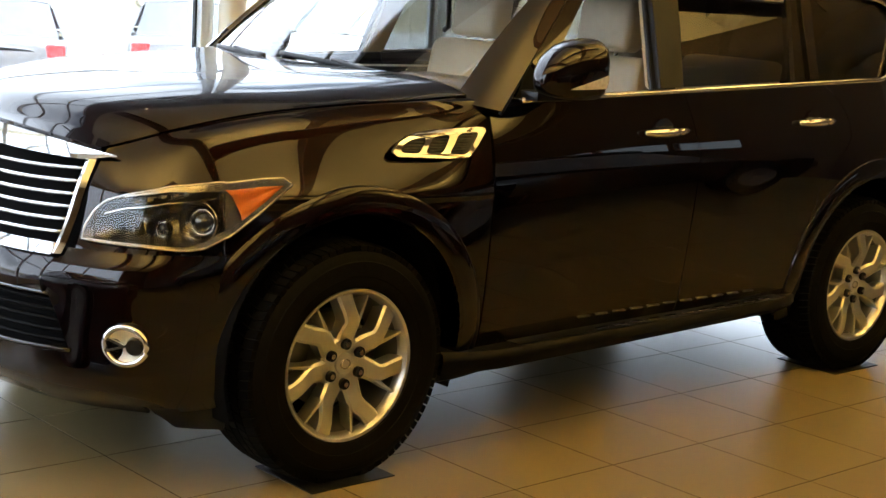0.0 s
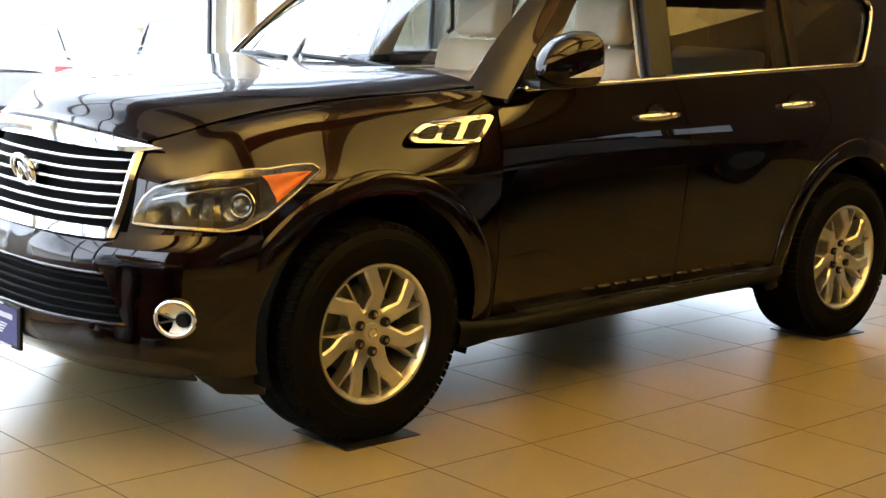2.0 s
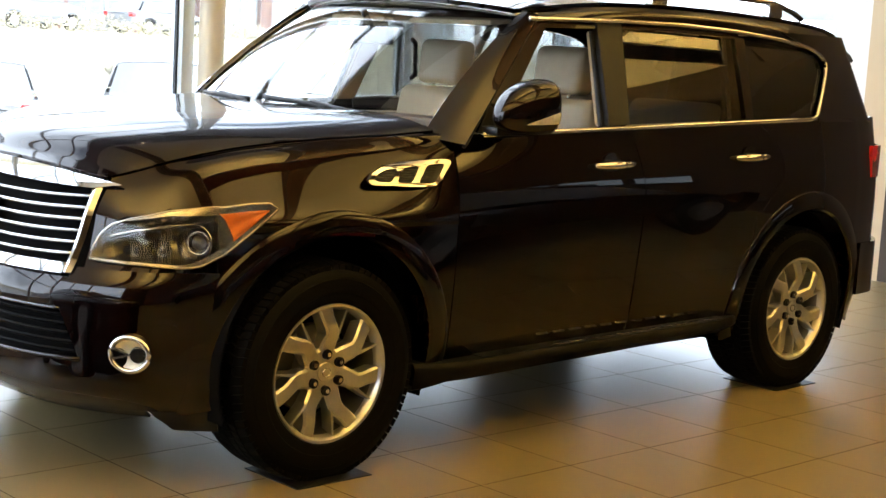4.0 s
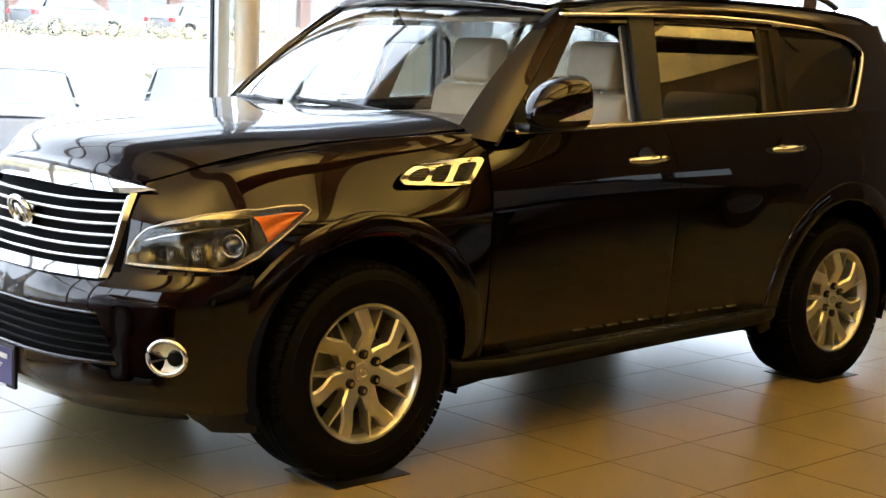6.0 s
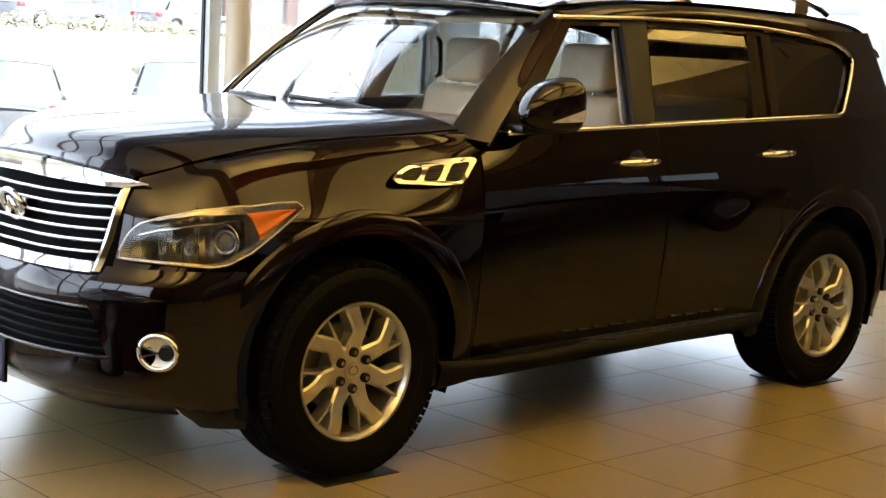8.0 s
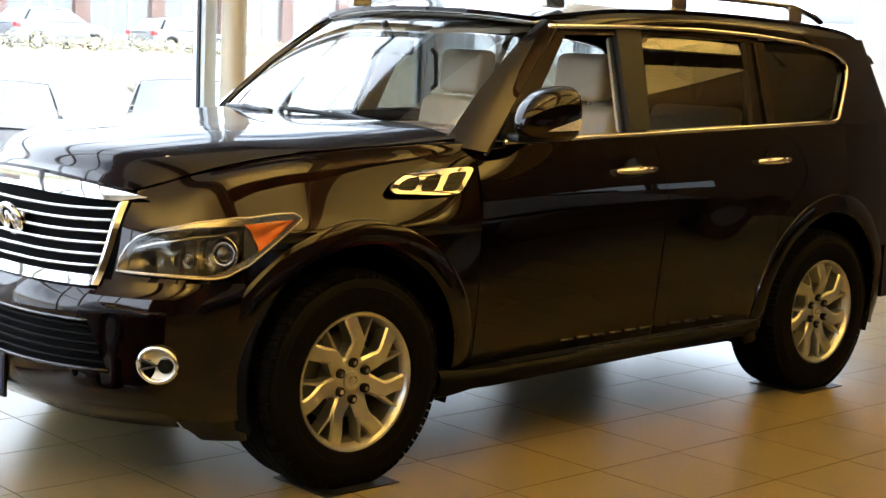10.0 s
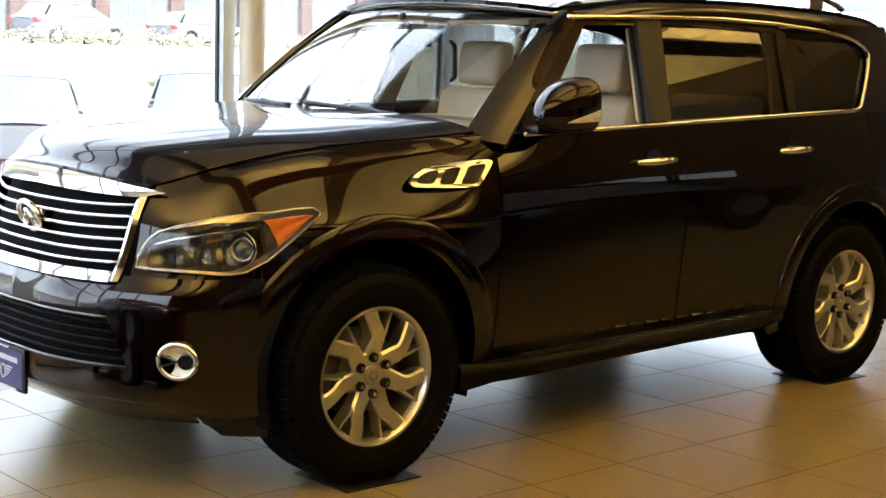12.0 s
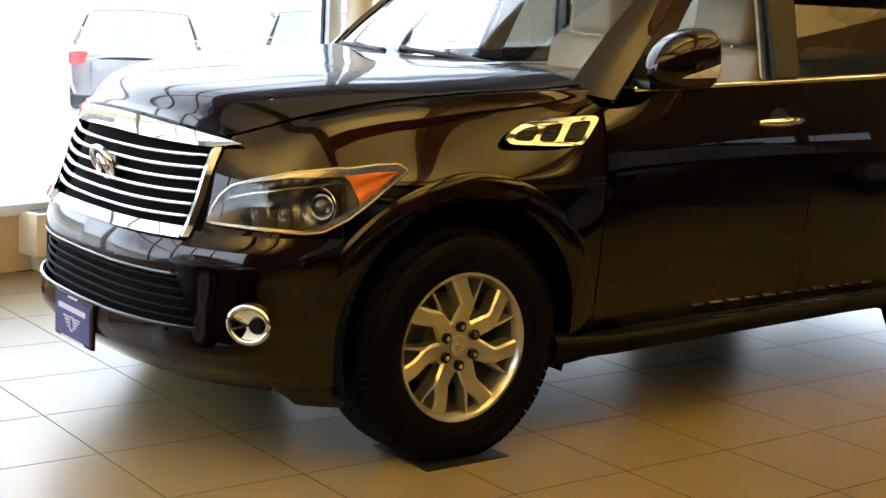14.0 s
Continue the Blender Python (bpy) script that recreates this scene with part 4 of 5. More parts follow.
def headlamp(s):
    h = new("headlamp")
    h.parent = car
    h["label"] = "clear headlamp with amber corner and chrome edge"
    M = np.array([1, -s, 1])
    qs = np.linspace(0.47, 1.40, 64)

    def lay(off, lo, hi, a=0.47, b=1.40, n=64):
        return np.array([[(skin(q, lo(q) + (hi(q) - lo(q)) * w) + skin_normal(q, lo(q) + (hi(q) - lo(q)) * w) * off) * M for w in np.linspace(0, 1, 12)] for q in np.linspace(a, b, n)])

    def deep(q, w):
        ends = min(1, max(0, (q - 0.475) / 0.07)) * min(1, max(0, (0.99 - q) / 0.06))
        return 0.011 - 0.068 * ends * math.sin(math.pi * w) ** 0.5

    def bowl_at(q, w):
        z = lamp_low(q) + (lamp_top(q) - lamp_low(q)) * w
        return (skin(q, z) + skin_normal(q, z) * deep(q, w)) * M

    sheet("bowl", np.array([[bowl_at(q, w) for w in np.linspace(0, 1, 17)] for q in np.linspace(0.47, 1.40, 90)]), LAMP_DARK, h, "dark silver lamp bowl", flip=s > 0)
    amber = []
    for f in np.linspace(0, 1, 24):
        row = []
        for w in np.linspace(0, 1, 12):
            q = 1.075 - 0.075 * w ** 1.5 + (1.335 - 1.075 + 0.075 * w ** 1.5) * f
            lo, hi = lamp_low(q) + 0.022, max(lamp_low(q) + 0.024, lamp_top(q) - 0.024)
            z = lo + (hi - lo) * w
            row.append((skin(q, z) + skin_normal(q, z) * (0.018 + 0.004 * math.sin(w * 9))) * M)
        amber.append(row)
    sheet("corner_reflector", np.array(amber), AMBER, h, "amber corner reflector", flip=s > 0)
    sheet("brow", lay(0.019, lambda q: lamp_top(q) - float(np.interp(q, [0.6, 0.8, 1.0, 1.37], [0.008, 0.020, 0.030, 0.020])), lambda q: lamp_top(q) - 0.003, 0.56, 1.385, 50), CHROME_DULL, h, "silver upper lamp strip", flip=s > 0)
    sheet("chin_strip", lay(0.018, lambda q: lamp_low(q) + 0.003, lambda q: lamp_low(q) + float(np.interp(q, [0.5, 0.80, 0.95, 1.3], [0.006, 0.010, 0.026, 0.020])), 0.48, 1.385, 50), CHROME_DULL, h, "silver lower lamp strip", flip=s > 0)
    # a thin curved blade parts the upper light strip from the round lamps
    blade = [[(skin(q, z + dz) + skin_normal(q, z + dz) * off) * M for off, dz in ((-0.045, 0.004), (-0.01, 0.002), (0.014, 0.0), (0.014, -0.004), (-0.01, -0.004))] for q, z in ((q, lamp_top(q) - 0.036 - 0.012 * math.sin((q - 0.5) * 5)) for q in np.linspace(0.51, 0.95, 40))]
    sheet("blade", np.array(blade), CHROME_DULL, h, "silver blade", flip=s > 0)
    for q, z, r in ((0.578, 0.872, 0.033), (0.685, 0.880, 0.038), (0.865, 0.905, 0.064)):
        p, n = skin(q, z) * M, skin_normal(q, z) * M
        aim = (Vector(n) + Vector((-0.9, 0, 0))).normalized()
        m = Matrix.Translation(p) @ aim.to_track_quat("Z", "Y").to_matrix().to_4x4()
        cup = np.array([[m @ Vector((r * k * math.cos(a), r * k * math.sin(a), d)) for k, d in ((0.40, -0.052), (0.62, -0.048), (0.82, -0.036), (0.95, -0.016), (1.0, 0.002), (1.03, 0.000), (1.03, -0.03))] for a in np.linspace(0, 2 * math.pi, 37)])
        sheet("reflector_cup", cup, CHROME_DULL if r > 0.05 else LAMP_DARK, h, "silver reflector cup")
        bm = bmesh.new()
        bmesh.ops.create_uvsphere(bm, u_segments=28, v_segments=14, radius=r * 0.58, matrix=m @ Matrix.Translation((0, 0, -0.038)) @ Matrix.Diagonal((1, 1, 0.8, 1)))
        part("projector", bm, PROJECTOR, h, "round projector lens", True)
        ring = [m @ Vector((r * 0.62 * math.cos(a), r * 0.62 * math.sin(a), -0.034)) for a in np.linspace(0, 2 * math.pi, 33)[:-1]]
        tube("projector_ring", ring, 0.0035, CHROME_DULL, h, "silver ring", 6, closed=True)
    for q in (0.60, 0.645, 0.70, 0.755, 0.81):
        z = lamp_top(q) - 0.020
        p, n = skin(q, z) * M, skin_normal(q, z) * M
        m = Matrix.Translation(p) @ Vector(n).to_track_quat("Z", "Y").to_matrix().to_4x4()
        bm = box_bm(-0.013, 0.013, -0.008, 0.008, -0.016, 0.004, 0.004)
        bmesh.ops.transform(bm, matrix=m @ Matrix.Rotation(0.4, 4, "X") @ Matrix.Rotation(q * 3, 4, "Y"), verts=bm.verts)
        part("light_facet", bm, CHROME_DULL, h, "clear silver facet", True)
    lens = sheet("lens", lay(0.028, lambda q: lamp_low(q) - 0.002, lambda q: lamp_top(q) + 0.002), LAMP_GLASS, h, "clear lamp glass", flip=s > 0)
    lens.visible_shadow = False
    edge = [skin(q, lamp_top(q)) + skin_normal(q, lamp_top(q)) * 0.016 for q in qs] + [skin(q, lamp_low(q)) + skin_normal(q, lamp_low(q)) * 0.016 for q in qs[::-1]]
    tube("edge_trim", [e * M for e in edge], 0.0045, CHROME_DULL, h, "silver lamp edge", 6, closed=True)


for s in (1, -1):
    headlamp(s)


# grille
grille = new("grille")
grille.parent = car
grille["label"] = "chrome radiator grille with curved bars"


def nose_at(w, z, off=0.0):
    p = nose_point(abs(w), z)
    return np.array([p[0] + off, math.copysign(1, w) * -p[1] if w else 0.0, z])


def nose_rib(name, zfun, w0, w1, off, r, mat, flat=1.0, n=44, label="", parent=None):
    return tube(name, [nose_at(w, zfun(w), off) for w in np.linspace(w0, w1, n)], r, mat, parent or grille, label, 8, flat)


def gstrip(name, lo, hi, w, off, mat, parent, n=44, m=8, label=""):
    g = np.array([[nose_at(q, lo(q) + (hi(q) - lo(q)) * k, off) for k in np.linspace(0, 1, m)] for q in np.linspace(-w, w, n)])
    return sheet(name, g, mat, parent, label, None, 0.008)


gstrip("backing", lambda q: 0.77, lambda q: 1.10, 0.43, 0.055, UNDER, grille, label="black grille backing")
for k in range(6):
    z = 0.843 + 0.040 * k
    nose_rib("bar", lambda w, z=z: z - 0.010 * (1 - (w / 0.42) ** 2), -0.405 - 0.006 * k, 0.405 + 0.006 * k, 0.006, 0.0125, CHROME_GRILLE, 0.62, label="chrome bar")
gstrip("chrome_brow", lambda q: min(1.082 - 0.012 * abs(q) / 0.45 + max(0, abs(q) - 0.44) * 0.28, 1.150 - 0.047 * (abs(q) / 0.46) ** 2 - 0.003), lambda q: 1.150 - 0.047 * (abs(q) / 0.46) ** 2, 0.52, -0.012, CHROME_GRILLE, grille, label="broad chrome upper band")
gstrip("chrome_base", lambda q: 0.775 + 0.0 * q, lambda q: 0.812, 0.415, -0.022, CHROME_GRILLE, grille, label="broad chrome lower band")
for s in (-1, 1):
    g = np.array([[nose_at(s * (0.405 + 0.035 * f + d), 0.78 + 0.32 * f, -0.012 - 0.008 * math.sin(math.pi * k)) for k, d in ((0, -0.002), (0.5, 0.012), (1, 0.026))] for f in np.linspace(0, 1, 24)])
    sheet("chrome_side", g, CHROME_GRILLE, grille, "", None, 0.012, flip=s < 0)

emblem = new("emblem")
emblem.parent = car
emblem["label"] = "oval chrome badge of plain shapes"
EM = Matrix.Translation((-0.905, 0, 0.958)) @ Matrix.Rotation(radians(-22), 4, "Y")
tube("ring", [EM @ Vector((0, 0.076 * math.cos(a), 0.058 * math.sin(a))) for a in np.linspace(0, 2 * math.pi, 41)[:-1]], 0.0125, CHROME, emblem, "", 10, 1.0, True)
for d in (-1, 1):
    tube("spire", [EM @ Vector((-0.004, d * 0.036, -0.048)), EM @ Vector((-0.006, d * 0.005, 0.036))], [0.013, 0.006], CHROME, emblem)
box("emblem_mount", -0.885, -0.85, -0.05, 0.05, 0.92, 0.995, CHROME_DULL, emblem, "", 0.01)

# lower intake
intake = new("lower_intake")
intake.parent = car
intake["label"] = "black lower air intake with thin bars"
for k in range(5):
    z = 0.505 + 0.031 * k
    nose_rib("bar", lambda w, z=z: z, -0.475 + 0.014 * k, 0.475 - 0.014 * k, 0.02, 0.0065, RUBBER, 1.0, parent=intake)
nose_rib("upper_edge", lambda w: 0.652, -0.41, 0.41, 0.004, 0.007, GLOSSBLACK, parent=intake)
nose_rib("lower_edge", lambda w: 0.482, -0.49, 0.49, 0.0, 0.008, PAINT, parent=intake)


BOWL = material("lamp_reflector", (0.85, 0.80, 0.68), 0.38, 1.0, 0, 0.05, 20)
CAP_DARK = material("dark_bulb_cap", (0.07, 0.065, 0.055), 0.25, 1.0, 0, 0.1, 20)


def fog(s):
    f = new("fog_lamp")
    f.parent = car
    f["label"] = "round fog lamp in a chrome ring"
    M = np.array([1, -s, 1])
    p, n = nose_point(0.652, 0.516) * M, skin_normal(0.652, 0.516) * M
    n = Vector((n[0] - 0.25, n[1] * 0.8, 0)).normalized()
    m = Matrix.Translation(p) @ n.to_track_quat("Z", "Y").to_matrix().to_4x4()
    ring = [m @ Vector((0.071 * math.cos(a), 0.060 * math.sin(a), 0.012)) for a in np.linspace(0, 2 * math.pi, 41)[:-1]]
    tube("ring", ring, 0.0105, CHROME, f, "chrome ring", 8, closed=True)
    g = np.array([[m @ Vector((r * 0.071 * math.cos(a), r * 0.060 * math.sin(a), 0.012 - d)) for r, d in ((1.0, 0), (0.8, 0.003), (0.55, 0.006), (0.3, 0.008), (0.01, 0.008))] for a in np.linspace(0, 2 * math.pi, 33)])
    sheet("reflector", g, BOWL, f, "silver reflector", None)
    bm = bmesh.new()
    bmesh.ops.create_cone(bm, cap_ends=True, segments=24, radius1=0.031, radius2=0.025, depth=0.016, matrix=m @ Matrix.Translation((0.030, 0, 0.014)))
    part("bulb_cap", bm, CAP_DARK, f, "dark metal bulb cap", True)
    for k in (-1, 1):
        bm = box_bm(-0.062, 0.0, -0.004, 0.004, 0.010, 0.022)
        bmesh.ops.transform(bm, matrix=m @ Matrix.Rotation(radians(18 * k), 4, "Z"), verts=bm.verts)
        part("fin", bm, CHROME_DULL, f)
    bm = bmesh.new()
    bmesh.ops.create_circle(bm, cap_ends=True, segments=32, radius=1, matrix=m @ Matrix.Translation((0, 0, 0.020)) @ Matrix.Diagonal((0.068, 0.057, 1, 1)))
    part("lens", bm, LAMP_GLASS, f, "clear lamp glass").visible_shadow = False


fog(1)
fog(-1)


# dealer plate of plain bars
plate = new("front_plate")
plate.parent = car
plate["label"] = "dark blue dealer plate in a black frame"
BLUE = material("blue_plate", (0.035, 0.040, 0.16), 0.35, 0, 0.3, 0.08, 30)
SILVERINK = material("silver_print", (0.62, 0.62, 0.66), 0.4, 0.2)
box("bracket", -1.0, -0.93, -0.10, 0.17 - 0.25, 0.36, 0.47, BLACK, plate, "", 0.01)
box("bracket", -1.0, -0.93, 0.08, 0.10, 0.36, 0.47, BLACK, plate, "", 0.01)
box("plate_frame", -1.016, -1.0, -0.165, 0.165, 0.312, 0.478, BLACK, plate, "", 0.006)
box("plate_face", -1.019, -1.0165, -0.152, 0.152, 0.326, 0.464, BLUE, plate)
box("print_bar", -1.0215, -1.0195, -0.118, 0.118, 0.421, 0.440, SILVERINK, plate)
for k in range(4):
    for d in (-1, 1):
        y0, y1 = d * 0.022, d * (0.075 - 0.013 * k)
        box("print_bar", -1.0215, -1.0195, min(y0, y1), max(y0, y1), 0.395 - 0.011 * k, 0.401 - 0.011 * k, SILVERINK, plate)
tube("print_ring", [(-1.0205, 0.017 * math.cos(a), 0.376 + 0.026 * math.sin(a)) for a in np.linspace(0, 2 * math.pi, 25)[:-1]], 0.003, SILVERINK, plate, "", 5, closed=True)
box("print_bar", -1.0185, -1.0165, -0.10, 0.10, 0.3155, 0.3225, SILVERINK, plate)
box("print_bar", -1.0185, -1.0165, -0.04, 0.04, 0.468, 0.474, SILVERINK, plate)


# ---- side details ----
SIGNAL = material("clear_signal", (0.75, 0.73, 0.68), 0.12, 0.3, 1.0, 0.2, 60)


def on_side(s, off=0.0):
    return lambda a, b, d: (a, s * (-side_y(a, b) + off - d), b)


def rounded(pts, k):
    """An outline whose corners are each cut to three points."""
    n, out = len(pts), []
    for i in range(n):
        a, p, b = (Vector(pts[(i + d) % n]) for d in (-1, 0, 1))
        p0, p1 = p + (a - p) * k, p + (b - p) * k
        out += [p0, (p0 + p1) / 4 + p / 2, p1]
    return [(q.x, q.y) for q in out]


def plate_with_holes(name, outline, holes, fun, thick, mat, parent, label=""):
    rings = [outline] + holes
    flat = [q for ring in rings for q in ring]
    tris = tessellate_polygon([[Vector((a, b, 0)) for a, b in ring] for ring in rings])
    bm = bmesh.new()
    front = [bm.verts.new(fun(a, b, 0)) for a, b in flat]
    back = [bm.verts.new(fun(a, b, thick)) for a, b in flat]
    for t in tris:
        bm.faces.new([front[k] for k in t])
        bm.faces.new([back[k] for k in t[::-1]])
    first = 0
    for ring in rings:
        n = len(ring)
        for k in range(n):
            p, q = first + k, first + (k + 1) % n
            bm.faces.new((front[p], back[p], back[q], front[q]))
        first += n
    return part(name, bm, mat, parent, label, True, 50)


def side_bits(s):
    v = new("fender_vent")
    v.parent = car
    v["label"] = "chrome framed fender vent with three openings"
    out = rounded([(0.158, 1.124), (0.195, 1.152), (0.268, 1.179), (0.36, 1.191), (0.565, 1.204), (0.575, 1.190), (0.485, 1.098), (0.36, 1.099), (0.25, 1.104), (0.172, 1.108)], 0.25)
    slab("vent_mesh", out, on_side(s, 0.001), 0.004, BLACK, v, "black vent mesh")
    for k in range(8):
        z = 1.114 + 0.009 * k
        tube("vent_slat", [on_side(s, 0.002)(x, z, 0) for x in np.linspace(0.19 + 0.009 * k, 0.455 + 0.009 * k, 8)], 0.002, GLOSSBLACK, v, "", 5)
    holes = [rounded(h, 0.28) for h in ([(0.188, 1.121), (0.212, 1.146), (0.262, 1.163), (0.318, 1.168), (0.288, 1.136), (0.262, 1.116)],
                                        [(0.290, 1.116), (0.326, 1.150), (0.352, 1.170), (0.424, 1.177), (0.388, 1.138), (0.360, 1.113)],
                                        [(0.392, 1.113), (0.432, 1.150), (0.458, 1.179), (0.545, 1.187), (0.502, 1.138), (0.470, 1.110)])]
    plate_with_holes("vent_frame", out, holes, on_side(s, 0.008), 0.008, CHROME, v, "chrome frame")
    for x0, z, part_x in ((1.39, 1.168, 0), (2.41, 1.192, 1)):
        h = new("door_handle")
        h.parent = car
        h["label"] = "chrome door handle over a dark cup"
        y = -side_y(x0 + 0.13, z)
        n = 26
        pts, rs = [], []
        for k in range(n):
            f = k / (n - 1)
            pts.append((x0 + 0.275 * f, s * (y + 0.012 + 0.026 * math.sin(math.pi * min(1, f * 1.05)) ** 0.7), z + 0.006 * f))
            rs.append(0.005 + 0.013 * math.sin(math.pi * min(1, 0.06 + 0.94 * f)) ** 0.5 - (0.004 if 0.60 < f < 0.72 else 0))
        tube("grip", pts, rs, CHROME, h, "polished chrome grip", 10, 1.0)
        g = np.array([[(x0 + 0.125 + 0.062 * r * math.cos(a), s * (y + 0.0045 - 0.001 * r), z - 0.002 + 0.058 * r * math.sin(a)) for r in (0.02, 0.5, 1)] for a in np.linspace(0, 2 * math.pi, 29)])
        sheet("cup", g, GLOSSBLACK, h, "dark finger cup")
    # mirror
    m = new("door_mirror")
    m.parent = car
    mx = 0.045 if s < 0 else 0.25
    m["label"] = "plum-black door mirror with a clear signal strip"
    swell = lambda f: (1 - (1 - min(f / 0.88, 1.0)) ** 2.3) ** 0.58 * (1 - 0.10 * (max(0.0, f - 0.92) / 0.08) ** 2)
    half_h = lambda f: 0.006 + 0.106 * swell(f)
    half_w = lambda f: 0.006 + 0.093 * swell(f)
    mid_z = lambda f: 1.420 - 0.042 * (1 - f) ** 2.5
    x_of = lambda f: 0.690 + 0.255 * f + (mx - 0.045)
    rows = []
    for f in np.linspace(0, 1, 40) ** 1.4:
        rows.append([(x_of(f), s * (1.105 - 0.02 * (1 - f) ** 2 + half_w(f) * math.copysign(abs(math.cos(a)) ** 0.72, math.cos(a))), mid_z(f) + half_h(f) * math.copysign(abs(math.sin(a)) ** 0.72, math.sin(a))) for a in np.linspace(0, 2 * math.pi, 49)])
    rows.append([(x_of(1.0) - 0.004, s * 1.105 + (y - s * 1.105) * 0.86, 1.42 + (z - 1.42) * 0.86) for _, y, z in rows[-1]])
    rows.insert(0, [(x_of(0) - 0.003, s * 1.085, 1.378)] * 49)
    sheet("housing", np.array(rows), PAINT, m, "", None, 0.0, flip=s < 0)
    bm = box_bm(0.890, 0.902, -0.078, 0.078, 1.335, 1.505, 0.006)
    for q in bm.verts:
        q.co.y = s * (1.105 + q.co.y)
        q.co.x += mx
    part("mirror_glass", bm, CHROME, m, "mirror glass")
    strip = []
    for f in np.linspace(0.34, 0.985, 16):
        row = []
        for k in np.linspace(0, 1, 6):
            z = 1.350 + 0.010 * f + 0.050 * k * ((f - 0.34) / 0.645) ** 0.8
            dy = half_w(f) * max(0.0, 1 - abs((z - mid_z(f)) / half_h(f)) ** 2.8) ** (1 / 2.8)
            row.append((x_of(f), s * (1.105 - 0.02 * (1 - f) ** 2 + dy + 0.0035), z))
        strip.append(row)
    sheet("signal", np.array(strip), SIGNAL, m, "clear signal strip", None, 0.004, flip=s > 0)
    bm = box_bm(0.70, 0.90, 0.93, 1.06, 1.300, 1.335, 0.012)
    for q in bm.verts:
        q.co.y *= s
        q.co.x += mx * 0.6
    part("arm", bm, BLACK, m, "black mirror arm", True)
    slab("sail", [(0.70, 1.305), (0.90, 1.315), (0.80, 1.42)], glass_at(s, 0.006), 0.012, BLACK, m)
    # tail lamp
    g = patch([[(x, s * y, z) for x, y in ((3.72, 0.963 - i * 0.004), (3.83, 0.93), (3.94, 0.86), (4.04, 0.74))] for i, z in enumerate((1.07, 1.13, 1.19, 1.24))], 12, 14)
    sheet("tail_lamp", g, RED, car, "red tail lamp", None, 0.02, flip=s < 0)
    # roof rail
    r = new("roof_rail")
    r.parent = car
    r["label"] = "silver roof rail on black feet"
    xs = np.linspace(1.22, 3.36, 34)
    tube("rail", [(x, s * 0.665, 1.930 + 0.035 * max(0, math.sin(math.pi * (x - 1.22) / 2.14)) ** 0.35 - 0.045 * max(0, (x - 3.1) / 0.26)) for x in xs], 0.017, CHROME_DULL, r, "satin silver rail", 8, 0.8)
    for x in (1.30, 2.15, 3.10):
        part("foot", box_bm(x - 0.06, x + 0.06, s * 0.665 - 0.022, s * 0.665 + 0.022, 1.86, 1.955, 0.012), CHROME_DULL, r, "", True)


side_bits(-1)
side_bits(1)
for x in np.linspace(1.25, 2.3, 11):
    top = 0.3905 + 0.0131 * (x - 0.46)
    box("board_stud", x - 0.035, x + 0.035, -1.006, -0.988, top, top + 0.006, CHROME, car, "", 0.002)

# cowl and wipers
g = np.array([[np.array([hood_point(1.0, w)[0] + 0.006 + 0.07 * k, hood_point(1.0, w)[1], hood_point(1.0, w)[2] - 0.012 + 0.004 * k]) for w in np.linspace(-0.98, 0.98, 40)] for k in (0, 0.5, 1.0)])
sheet("cowl", g, BLACK, car, "black plastic cowl", None, 0.01)


def wiper(y0, y1, yp):
    w = new("wiper")
    w.parent = car
    w["label"] = "black windscreen wiper"

    def on_glass(y, u, off):
        p = screen_point(u, y / 0.832)
        return Vector((float(p[0]) - 0.5 * off, float(y), float(p[2]) + off))

    tube("blade", [on_glass(y0 + (y1 - y0) * f, 0.012 + 0.030 * f, 0.010) for f in np.linspace(0, 1, 16)], 0.007, BLACK, w, "", 6, 1.6)
    tube("arm", [on_glass(yp, -0.03, 0.012), on_glass(yp + (y0 + y1 - 2 * yp) * 0.2, 0.0, 0.020), on_glass((y0 + y1) / 2, 0.032, 0.020)], [0.011, 0.009, 0.006], BLACK, w)


wiper(-0.62, -0.02, -0.66)
wiper(0.06, 0.60, 0.0)


# ---- cabin ----
def cushion(name, x0, x1, y0, y1, z0, z1, mat, parent, b=0.05, lean=0.0, label=""):
    bm = box_bm(x0, x1, y0, y1, z0, z1, b, 4)
    for q in bm.verts:
        q.co.x += lean * (q.co.z - z0)
    return part(name, bm, mat, parent, label, True, 60)


def seat(x, y):
    t = new("car_seat")
    t.parent = car
    t["label"] = "beige leather car seat with headrest"
    cushion("seat_base", x - 0.42, x + 0.10, y - 0.26, y + 0.26, 0.78, 0.97, LEATHER, t)
    cushion("backrest", x, x + 0.15, y - 0.26, y + 0.26, 0.92, 1.43, LEATHER, t, 0.055, 0.22)
    if x > 2:
        return
    cushion("headrest", x + 0.12, x + 0.245, y - 0.155, y + 0.155, 1.445, 1.67, LEATHER, t, 0.05, 0.12)
    for d in (-0.06, 0.06):
        tube("headrest_post", [(x + 0.165, y + d, 1.40), (x + 0.175, y + d, 1.47)], 0.007, CHROME_DULL, t)


